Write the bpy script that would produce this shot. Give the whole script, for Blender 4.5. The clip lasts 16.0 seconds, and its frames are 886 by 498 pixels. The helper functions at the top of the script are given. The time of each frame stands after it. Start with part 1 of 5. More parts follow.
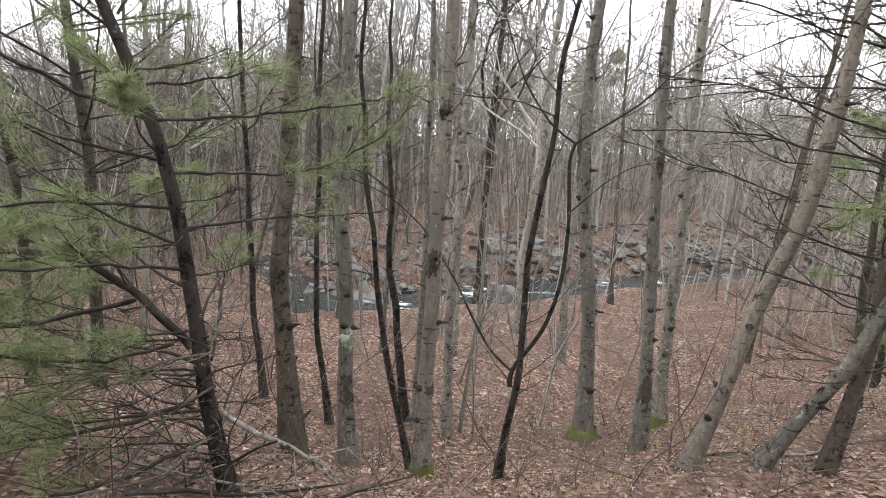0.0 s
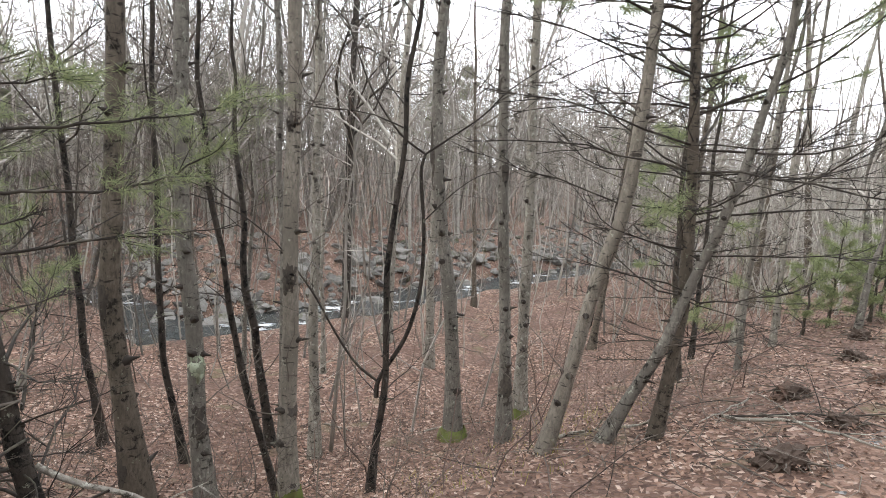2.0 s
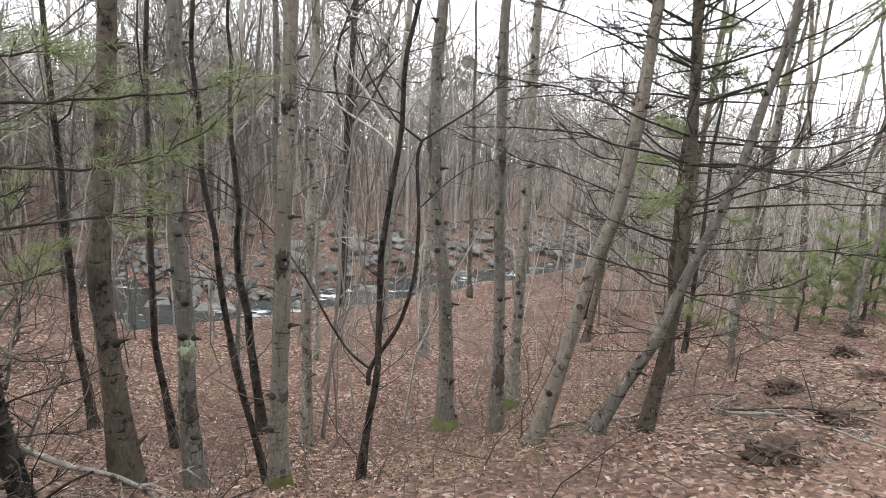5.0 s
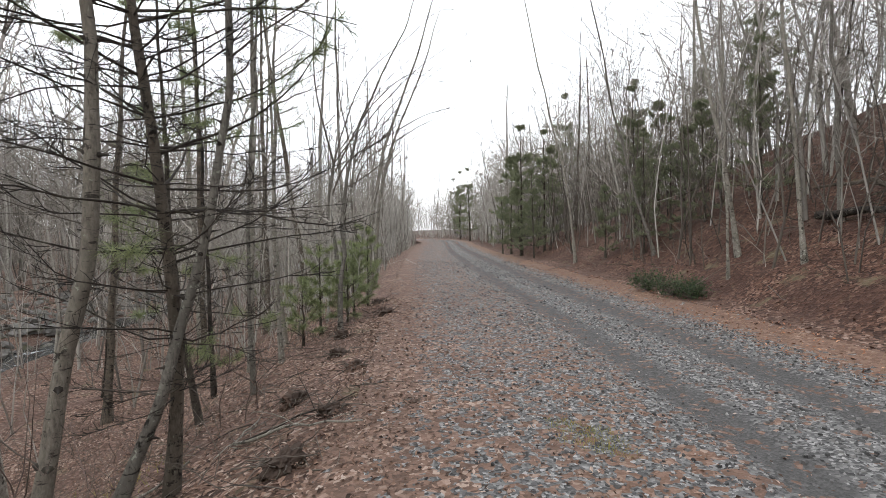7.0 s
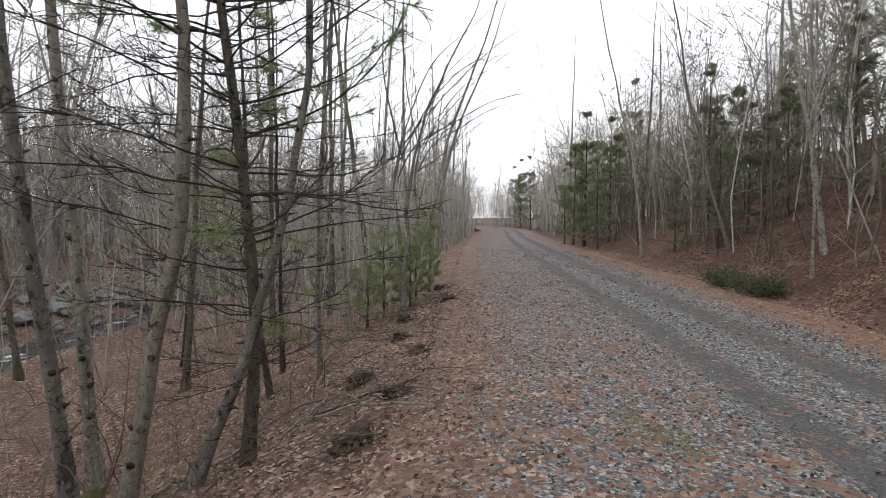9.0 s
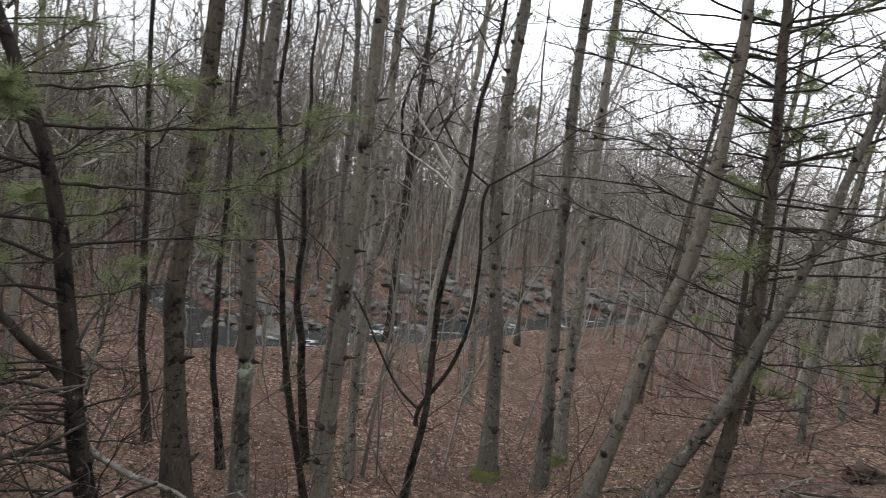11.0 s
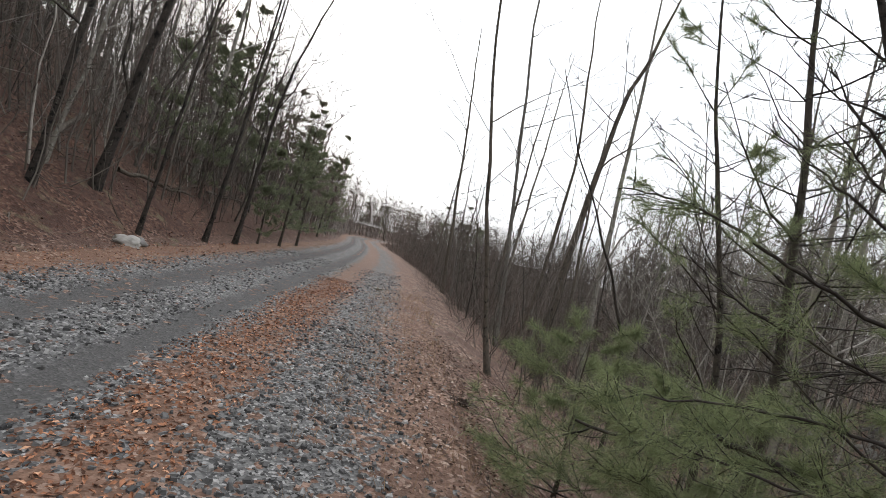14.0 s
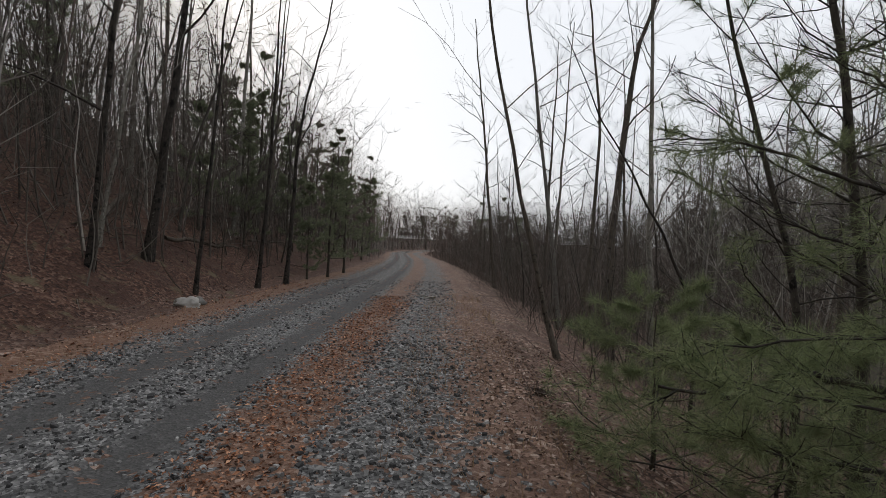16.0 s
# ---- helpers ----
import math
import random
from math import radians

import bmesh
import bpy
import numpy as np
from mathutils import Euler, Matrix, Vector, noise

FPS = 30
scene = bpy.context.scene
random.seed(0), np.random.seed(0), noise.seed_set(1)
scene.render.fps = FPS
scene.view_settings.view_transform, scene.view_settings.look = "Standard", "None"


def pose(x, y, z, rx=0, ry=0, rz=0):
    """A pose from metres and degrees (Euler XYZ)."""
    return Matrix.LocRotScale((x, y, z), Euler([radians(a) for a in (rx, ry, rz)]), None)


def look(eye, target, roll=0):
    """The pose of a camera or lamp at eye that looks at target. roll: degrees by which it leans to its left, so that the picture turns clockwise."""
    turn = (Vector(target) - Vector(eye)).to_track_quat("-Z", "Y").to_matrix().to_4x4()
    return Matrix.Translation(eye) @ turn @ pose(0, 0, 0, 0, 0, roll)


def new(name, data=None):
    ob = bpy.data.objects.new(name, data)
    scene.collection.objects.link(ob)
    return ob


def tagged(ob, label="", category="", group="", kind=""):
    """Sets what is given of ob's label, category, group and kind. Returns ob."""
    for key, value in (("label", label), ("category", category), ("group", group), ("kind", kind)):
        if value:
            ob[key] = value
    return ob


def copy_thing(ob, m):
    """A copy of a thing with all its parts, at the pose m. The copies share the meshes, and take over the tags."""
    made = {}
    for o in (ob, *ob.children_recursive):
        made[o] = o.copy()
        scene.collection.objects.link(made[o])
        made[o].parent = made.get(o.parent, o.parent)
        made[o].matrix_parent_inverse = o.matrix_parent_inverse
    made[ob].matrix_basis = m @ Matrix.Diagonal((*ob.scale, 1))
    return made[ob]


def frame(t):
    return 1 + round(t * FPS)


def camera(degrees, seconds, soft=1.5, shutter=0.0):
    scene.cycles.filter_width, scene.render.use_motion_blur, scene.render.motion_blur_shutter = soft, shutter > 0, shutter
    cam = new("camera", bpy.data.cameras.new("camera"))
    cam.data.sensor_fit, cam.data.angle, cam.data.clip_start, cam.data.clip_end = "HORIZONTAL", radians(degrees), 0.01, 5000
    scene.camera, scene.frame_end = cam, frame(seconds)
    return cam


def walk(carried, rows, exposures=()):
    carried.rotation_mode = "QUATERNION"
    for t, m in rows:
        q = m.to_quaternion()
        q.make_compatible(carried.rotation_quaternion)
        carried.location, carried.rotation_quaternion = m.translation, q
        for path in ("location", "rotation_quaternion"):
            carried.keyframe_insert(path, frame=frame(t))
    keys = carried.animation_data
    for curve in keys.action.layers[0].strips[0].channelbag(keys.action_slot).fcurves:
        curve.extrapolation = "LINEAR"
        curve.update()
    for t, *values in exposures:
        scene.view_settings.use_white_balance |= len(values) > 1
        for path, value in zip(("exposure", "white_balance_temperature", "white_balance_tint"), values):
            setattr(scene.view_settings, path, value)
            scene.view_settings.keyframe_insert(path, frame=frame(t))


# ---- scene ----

# ---------------- camera and walk ----------------
cam = camera(80.0, 16.0, soft=0.75, shutter=0.12)


def stand(x, y, z, yaw, pitch, roll):
    """Pose from a place, a compass bearing (0 faces the stream, clockwise), a rise and a lean."""
    a, p = radians(90 - yaw), radians(pitch)
    return look((x, y, z), (x + math.cos(a) * math.cos(p), y + math.sin(a) * math.cos(p), z + math.sin(p)), roll)


PATH = [
    (0.0, 0.07, 0.39, 1.57, -6.17, -9.85, 4.97), (0.5, 0.08, 0.39, 1.57, -4.32, -9.95, 5.92), (1.0, 0.11, 0.38, 1.57, 0.69, -9.41, 6.10),
    (1.5, 0.14, 0.37, 1.57, 5.02, -7.65, 4.76), (2.0, 0.16, 0.37, 1.57, 8.09, -7.53, 3.74), (2.5, 0.17, 0.37, 1.57, 8.77, -7.68, 4.04),
    (3.0, 0.17, 0.37, 1.57, 9.31, -7.56, 3.47), (3.2, 0.17, 0.36, 1.57, 9.73, -7.11, 2.90), (5.3, 0.19, 0.40, 1.54, 8.54, -8.54, 5.14),
    (5.5, 0.18, 0.39, 1.56, 12.62, -7.48, 3.89), (6.0, 0.30, 0.34, 1.57, 31.60, -3.43, 2.35), (6.5, 0.39, 0.24, 1.55, 48.23, -2.20, -0.38),
    (7.0, 0.41, 0.23, 1.55, 56.76, -2.12, -1.66), (7.5, 0.41, 0.23, 1.55, 56.09, -2.16, -1.84), (8.0, 0.41, 0.23, 1.56, 56.20, -2.66, -0.94),
    (8.2, 0.41, 0.24, 1.55, 56.21, -3.01, -0.88), (10.3, 0.21, 0.40, 1.55, 24.41, -3.83, 2.94), (10.5, 0.19, 0.41, 1.56, 18.86, -4.10, 3.73),
    (11.0, 0.08, 0.39, 1.53, 2.70, -4.48, 8.64), (11.5, 0.00, 0.38, 1.53, -5.86, -5.46, 11.58), (12.0, -0.06, 0.37, 1.51, -14.63, -5.97, 12.58),
    (12.5, -0.16, 0.31, 1.52, -26.45, -5.11, 12.26), (13.0, -0.29, 0.21, 1.51, -40.95, -3.27, 12.91), (13.5, -0.42, 0.17, 1.54, -57.46, -1.69, 14.28),
    (14.0, -0.51, 0.08, 1.55, -67.64, -0.44, 14.86), (14.5, -0.52, 0.05, 1.54, -70.26, 0.01, 15.68), (15.0, -0.53, 0.07, 1.54, -71.58, -0.15, 8.47),
    (15.5, -0.54, 0.09, 1.54, -72.38, -0.35, 2.97), (16.0, -0.53, 0.09, 1.54, -72.25, -1.05, 2.28),
]
EXPOSURES = [(0.0, 0.6), (5.3, 0.58), (6.0, 0.28), (7.0, -0.2), (8.0, -0.42), (10.3, -0.4), (11.0, -0.36), (11.6, -0.25), (12.5, 0.06), (13.5, -0.2), (14.5, -0.85), (16.0, -1.48)]
walk(cam, [(t, stand(*row)) for t, *row in PATH], exposures=EXPOSURES)

# ---------------- world and sun ----------------
world = bpy.data.worlds.new("overcast_sky")
world.use_nodes = True
scene.world = world
wn, wl = world.node_tree.nodes, world.node_tree.links
sky = wn.new("ShaderNodeTexSky")
sky.sky_type, sky.sun_disc, sky.sun_elevation, sky.sun_rotation = "NISHITA", False, radians(24), radians(262)
sky.air_density, sky.dust_density = 1.0, 2.5
cloud = wn.new("ShaderNodeMixRGB")
cloud.inputs["Fac"].default_value = 0.9
cloud.inputs["Color2"].default_value = (10.5, 10.8, 11.3, 1)
wl.new(sky.outputs["Color"], cloud.inputs["Color1"])
wl.new(cloud.outputs["Color"], wn["Background"].inputs["Color"])
wn["Background"].inputs["Strength"].default_value = 0.255
sun = new("sun", bpy.data.lights.new("sun", "SUN"))
sun.data.energy, sun.data.angle, sun.data.color = 1.2, radians(35), (1.0, 0.95, 0.88)
sun.matrix_world = look((-100, -12, 42), (0, 0, 0))


# ---------------- materials ----------------
def material(name, rough=0.85):
    m = bpy.data.materials.new(name)
    m.use_nodes = True
    n, l = m.node_tree.nodes, m.node_tree.links
    b = n["Principled BSDF"]
    b.inputs["Roughness"].default_value = rough
    b.inputs["Specular IOR Level"].default_value = 0.25
    return m, n, l, b


def coords(n, l, scale, which="Object", shift=True):
    tc, mp = n.new("ShaderNodeTexCoord"), n.new("ShaderNodeMapping")
    mp.inputs["Scale"].default_value = scale
    l.new(tc.outputs[which], mp.inputs["Vector"])
    if shift:
        info, mul = n.new("ShaderNodeObjectInfo"), n.new("ShaderNodeMath")
        mul.operation = "MULTIPLY"
        mul.inputs[1].default_value = 37.0
        l.new(info.outputs["Random"], mul.inputs[0])
        l.new(mul.outputs[0], mp.inputs["Location"])
    return mp.outputs["Vector"]


def tex(n, l, vec, scale, detail=4.0, rough=0.6):
    t = n.new("ShaderNodeTexNoise")
    t.inputs["Scale"].default_value, t.inputs["Detail"].default_value, t.inputs["Roughness"].default_value = scale, detail, rough
    l.new(vec, t.inputs["Vector"])
    return t.outputs["Fac"]


def ramp(n, l, fac, stops):
    r = n.new("ShaderNodeValToRGB")
    e = r.color_ramp.elements
    while len(e) < len(stops):
        e.new(0.5)
    for el, (p, c) in zip(e, stops):
        el.position, el.color = p, (*c, 1) if len(c) == 3 else c
    l.new(fac, r.inputs["Fac"])
    return r.outputs["Color"]


def mix(n, l, fac, a, b, kind="MIX"):
    m = n.new("ShaderNodeMixRGB")
    m.blend_type = kind
    for socket, v in (("Fac", fac), ("Color1", a), ("Color2", b)):
        if isinstance(v, (int, float)):
            m.inputs[socket].default_value = v
        elif isinstance(v, tuple):
            m.inputs[socket].default_value = (*v, 1)
        else:
            l.new(v, m.inputs[socket])
    return m.outputs["Color"]


def bump(n, l, b, height, strength, distance):
    u = n.new("ShaderNodeBump")
    u.inputs["Strength"].default_value, u.inputs["Distance"].default_value = strength, distance
    l.new(height, u.inputs["Height"])
    l.new(u.outputs["Normal"], b.inputs["Normal"])


def bark(name, light, dark, lichen, patch=0.55, moss=0.62):
    """Bark: mottled tones with fine cracks, dark scabs and rings, pale lichen."""
    m, n, l, b = material(name, 0.9)
    v = coords(n, l, (1, 1, 0.35))
    w = coords(n, l, (1, 1, 0.8))
    flat = coords(n, l, (1, 1, 4.0))
    fine = tex(n, l, v, 40, 6, 0.75)
    col = ramp(n, l, fine, [(0.33, dark), (0.6, light)])
    tone = tex(n, l, w, 2.2, 5, 0.7)
    col = mix(n, l, ramp(n, l, tone, [(0.4, (0, 0, 0)), (0.6, (0.75, 0.75, 0.75))]), col, tuple((p + q) * 0.42 for p, q in zip(light, dark)))
    dash = ramp(n, l, tex(n, l, flat, 9, 4, 0.6), [(0.6, (0, 0, 0)), (0.66, (0.85, 0.85, 0.85))])
    col = mix(n, l, dash, col, tuple(c * 0.3 for c in dark))
    scab = ramp(n, l, tex(n, l, w, 11, 8, 0.75), [(patch, (0, 0, 0)), (patch + 0.05, (1, 1, 1))])
    col = mix(n, l, scab, col, tuple(c * 0.38 for c in dark))
    spots = ramp(n, l, tex(n, l, w, 18, 6, 0.7), [(moss, (0, 0, 0)), (moss + 0.05, (1, 1, 1))])
    col = mix(n, l, spots, col, lichen)
    l.new(col, b.inputs["Base Color"])
    both = mix(n, l, 0.5, fine, scab)
    bump(n, l, b, both, 0.9, 0.02)
    return m


BARK_GREY = bark("grey_bark", (0.2, 0.186, 0.162), (0.062, 0.055, 0.046), (0.29, 0.3, 0.25), 0.57, 0.6)
BARK_TAN = bark("tan_bark", (0.24, 0.216, 0.18), (0.09, 0.078, 0.064), (0.29, 0.3, 0.24), 0.6, 0.62)
BARK_ROUGH = bark("rough_bark", (0.14, 0.118, 0.092), (0.05, 0.04, 0.032), (0.2, 0.21, 0.15), 0.55, 0.63)
BARK_DARK = bark("dark_bark", (0.06, 0.049, 0.04), (0.017, 0.014, 0.012), (0.2, 0.2, 0.16), 0.52, 0.63)
BARK_PINE = bark("pine_bark", (0.09, 0.076, 0.06), (0.032, 0.026, 0.021), (0.18, 0.2, 0.14), 0.55, 0.62)
BARK_PALE = bark("pale_bark", (0.28, 0.262, 0.225), (0.13, 0.115, 0.095), (0.37, 0.37, 0.32), 0.55, 0.58)


def twig_material(name, a, b_):
    m, n, l, b = material(name, 0.85)
    g = n.new("ShaderNodeNewGeometry")
    col = ramp(n, l, g.outputs["Random Per Island"], [(0.0, a), (1.0, b_)])
    v = coords(n, l, (1, 1, 1))
    col = mix(n, l, ramp(n, l, tex(n, l, v, 6, 3), [(0.5, (0, 0, 0)), (0.75, (0.7, 0.7, 0.7))]), col, (0.13, 0.12, 0.09))
    l.new(col, b.inputs["Base Color"])
    return m


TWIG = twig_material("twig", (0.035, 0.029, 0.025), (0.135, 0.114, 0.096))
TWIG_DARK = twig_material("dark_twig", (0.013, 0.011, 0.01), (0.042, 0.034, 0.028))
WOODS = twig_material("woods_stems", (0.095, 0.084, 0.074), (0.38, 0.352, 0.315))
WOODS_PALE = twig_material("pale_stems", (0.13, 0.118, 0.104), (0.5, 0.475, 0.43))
# the farthest stems are paled: distance haze put into their colour
WOODS_HAZED = twig_material("hazed_stems", (0.2, 0.185, 0.17), (0.52, 0.5, 0.47))
WOODS_RED = twig_material("reddish_stems", (0.065, 0.046, 0.039), (0.19, 0.14, 0.12))


def needle_material(name, a, b_):
    m, n, l, b = material(name, 0.6)
    g = n.new("ShaderNodeNewGeometry")
    col = ramp(n, l, g.outputs["Random Per Island"], [(0.0, a), (1.0, b_)])
    l.new(col, b.inputs["Base Color"])
    thin, both = n.new("ShaderNodeBsdfTranslucent"), n.new("ShaderNodeMixShader")
    l.new(col, thin.inputs["Color"])
    both.inputs["Fac"].default_value = 0.48
    l.new(b.outputs["BSDF"], both.inputs[1])
    l.new(thin.outputs["BSDF"], both.inputs[2])
    l.new(both.outputs["Shader"], n["Material Output"].inputs["Surface"])
    return m


NEEDLE = needle_material("pine_needles", (0.12, 0.15, 0.07), (0.32, 0.36, 0.185))
NEEDLE_DARK = needle_material("far_pine_needles", (0.11, 0.125, 0.072), (0.26, 0.28, 0.175))


def litter_colour(n, l, scale=24.0):
    """Fallen leaves: cells of a leaf's size, each with a tone of its own, over dark soil."""
    v = coords(n, l, (1, 1, 0.5), shift=False)
    wob = n.new("ShaderNodeTexNoise")
    wob.inputs["Scale"].default_value = 9
    l.new(v, wob.inputs["Vector"])
    vv = mix(n, l, 0.08, v, wob.outputs["Color"], "ADD")
    cell = n.new("ShaderNodeTexVoronoi")
    cell.inputs["Scale"].default_value = scale
    l.new(vv, cell.inputs["Vector"])
    sep = n.new("ShaderNodeSeparateColor")
    l.new(cell.outputs["Color"], sep.inputs["Color"])
    leaf = ramp(n, l, sep.outputs["Red"], [(0.0, (0.035, 0.021, 0.016)), (0.3, (0.1, 0.06, 0.044)), (0.6, (0.178, 0.108, 0.078)), (0.85, (0.26, 0.17, 0.132)), (0.97, (0.4, 0.31, 0.255))])
    big = tex(n, l, v, 0.9, 5, 0.6)
    leaf = mix(n, l, ramp(n, l, big, [(0.38, (0, 0, 0)), (0.62, (0.75, 0.75, 0.75))]), leaf, (0.1, 0.061, 0.048))
    return leaf, cell.outputs["Distance"], v, big


def ground_material():
    m, n, l, b = material("leaf_litter", 0.9)
    leaf, dist, v, big = litter_colour(n, l)
    uv = n.new("ShaderNodeUVMap")
    sp = n.new("ShaderNodeSeparateXYZ")
    l.new(uv.outputs["UV"], sp.inputs["Vector"])
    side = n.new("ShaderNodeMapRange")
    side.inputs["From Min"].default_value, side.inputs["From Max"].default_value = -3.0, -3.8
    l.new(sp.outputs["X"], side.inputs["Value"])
    # hillside litter: a redder brown, darkened to hold the slope's shade in its colour
    shaded_litter = mix(n, l, 1.0, leaf, (0.5, 0.41, 0.37), "MULTIPLY")
    leaf = mix(n, l, side.outputs["Result"], leaf, shaded_litter)
    soil = ramp(n, l, tex(n, l, v, 1.7, 6, 0.65), [(0.58, (0, 0, 0)), (0.7, (1, 1, 1))])
    col = mix(n, l, soil, leaf, (0.12, 0.1, 0.06))
    l.new(col, b.inputs["Base Color"])
    bump(n, l, b, dist, 0.8, 0.03)
    return m


def road_material():
    m, n, l, b = material("gravel", 0.9)
    leaf, ldist, v, big = litter_colour(n, l, 26.0)
    uv = n.new("ShaderNodeUVMap")
    sep = n.new("ShaderNodeSeparateXYZ")
    l.new(uv.outputs["UV"], sep.inputs["Vector"])
    wob = tex(n, l, v, 1.3, 5, 0.65)
    add = n.new("ShaderNodeMath")
    add.operation = "MULTIPLY_ADD"
    add.inputs[1].default_value, add.inputs[2].default_value = 0.7, -0.35
    l.new(wob, add.inputs[0])
    lat_ = n.new("ShaderNodeMath")
    l.new(sep.outputs["X"], lat_.inputs[0])
    l.new(add.outputs[0], lat_.inputs[1])
    rng_ = n.new("ShaderNodeMapRange")
    rng_.inputs["From Min"].default_value, rng_.inputs["From Max"].default_value = -3.5, 3.5
    l.new(lat_.outputs[0], rng_.inputs["Value"])

    def at(u):
        return (u + 3.5) / 7

    cell = n.new("ShaderNodeTexVoronoi")
    cell.inputs["Scale"].default_value = 44
    l.new(v, cell.inputs["Vector"])
    cs = n.new("ShaderNodeSeparateColor")
    l.new(cell.outputs["Color"], cs.inputs["Color"])
    stone = ramp(n, l, cs.outputs["Red"], [(0.0, (0.035, 0.034, 0.034)), (0.5, (0.105, 0.103, 0.101)), (0.85, (0.175, 0.171, 0.166)), (1.0, (0.31, 0.3, 0.29))])
    dirt = ramp(n, l, tex(n, l, v, 60, 4), [(0.3, (0.035, 0.034, 0.033)), (0.7, (0.08, 0.077, 0.074))])
    steady = n.new("ShaderNodeMapRange")
    steady.inputs["From Min"].default_value, steady.inputs["From Max"].default_value = -3.5, 3.5
    small = n.new("ShaderNodeMath")
    small.operation = "MULTIPLY_ADD"
    small.inputs[1].default_value = 0.25
    l.new(add.outputs[0], small.inputs[0])
    l.new(sep.outputs["X"], small.inputs[2])
    l.new(small.outputs[0], steady.inputs["Value"])
    ruts = ramp(n, l, steady.outputs["Result"], [(at(-1.95), (0, 0, 0)), (at(-1.75), (1, 1, 1)), (at(-1.45), (1, 1, 1)), (at(-1.2), (0, 0, 0)), (at(-0.75), (0, 0, 0)), (at(-0.58), (1, 1, 1)), (at(-0.32), (1, 1, 1)), (at(-0.15), (0, 0, 0))])
    gravel = mix(n, l, mix(n, l, 1.0, ruts, (0.8, 0.8, 0.8), "MULTIPLY"), stone, dirt)
    cover_w = ramp(n, l, rng_.outputs["Result"], [(at(-2.7), (1, 1, 1)), (at(-2.2), (0.12, 0.12, 0.12)), (at(-0.15), (0.03, 0.03, 0.03)), (at(0.1), (0.9, 0.9, 0.9)), (at(0.65), (0.85, 0.85, 0.85)),
                                                  (at(0.95), (0.15, 0.15, 0.15)), (at(1.5), (0.3, 0.3, 0.3)), (at(2.0), (1, 1, 1))])
    cover_e = ramp(n, l, rng_.outputs["Result"], [(at(-2.8), (1, 1, 1)), (at(-2.2), (0.2, 0.2, 0.2)), (at(-0.6), (0.1, 0.1, 0.1)), (at(0.2), (0.38, 0.38, 0.38)), (at(1.4), (0.5, 0.5, 0.5)), (at(2.1), (0.95, 0.95, 0.95))])
    along = n.new("ShaderNodeMapRange")
    along.inputs["From Min"].default_value, along.inputs["From Max"].default_value = -1.5, 3.0
    l.new(sep.outputs["Y"], along.inputs["Value"])
    cover = mix(n, l, along.outputs["Result"], cover_w, cover_e)
    pick = n.new("ShaderNodeMath")
    pick.operation = "GREATER_THAN"
    cl = n.new("ShaderNodeTexVoronoi")
    cl.inputs["Scale"].default_value = 17
    l.new(v, cl.inputs["Vector"])
    cl2 = n.new("ShaderNodeSeparateColor")
    l.new(cl.outputs["Color"], cl2.inputs["Color"])
    coarse = tex(n, l, v, 2.2, 5, 0.7)
    cc = n.new("ShaderNodeMath")
    cc.operation = "MULTIPLY_ADD"
    cc.inputs[1].default_value = 0.9
    l.new(coarse, cc.inputs[0])
    cs2 = n.new("ShaderNodeMath")
    cs2.operation = "SUBTRACT"
    cs2.inputs[1].default_value = 0.45
    l.new(cover, cc.inputs[2])
    l.new(cc.outputs[0], cs2.inputs[0])
    l.new(cs2.outputs[0], pick.inputs[0])
    l.new(cl2.outputs["Green"], pick.inputs[1])
    verge = ramp(n, l, rng_.outputs["Result"], [(at(-2.3), (0.38, 0.38, 0.38)), (at(-1.8), (0.1, 0.1, 0.1)), (at(-0.1), (0.1, 0.1, 0.1)), (at(0.1), (0.3, 0.3, 0.3)), (at(0.7), (0.3, 0.3, 0.3)), (at(0.95), (0.12, 0.12, 0.12))])
    warm = mix(n, l, verge, leaf, (0.22, 0.12, 0.072))
    warm = mix(n, l, mix(n, l, 1.0, along.outputs["Result"], (0.2, 0.2, 0.2), "MULTIPLY"), warm, (0.135, 0.098, 0.08))
    col = mix(n, l, pick.outputs[0], gravel, warm)
    l.new(col, b.inputs["Base Color"])
    bump(n, l, b, cell.outputs["Distance"], 0.55, 0.015)
    return m


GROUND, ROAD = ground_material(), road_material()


def rock_material(name, a, b_, moss):
    m, n, l, b = material(name, 0.85)
    v = coords(n, l, (1, 1, 1))
    g = n.new("ShaderNodeNewGeometry")
    col = ramp(n, l, tex(n, l, v, 7, 6, 0.65), [(0.3, a), (0.7, b_)])
    col = mix(n, l, 0.5, col, ramp(n, l, g.outputs["Random Per Island"], [(0, tuple(c * 0.5 for c in a)), (1, b_)]))
    col = mix(n, l, ramp(n, l, tex(n, l, v, 2.3, 4), [(0.55, (0, 0, 0)), (0.68, (1, 1, 1))]), col, moss)
    l.new(col, b.inputs["Base Color"])
    bump(n, l, b, tex(n, l, v, 18, 5), 0.5, 0.03)
    return m


STONE = rock_material("grey_stone", (0.07, 0.066, 0.06), (0.22, 0.21, 0.195), (0.07, 0.07, 0.04))
SOIL = rock_material("dark_soil", (0.02, 0.015, 0.012), (0.07, 0.049, 0.038), (0.1, 0.06, 0.043))

# ---------------- mesh building ----------------
R = np.random.RandomState(7)


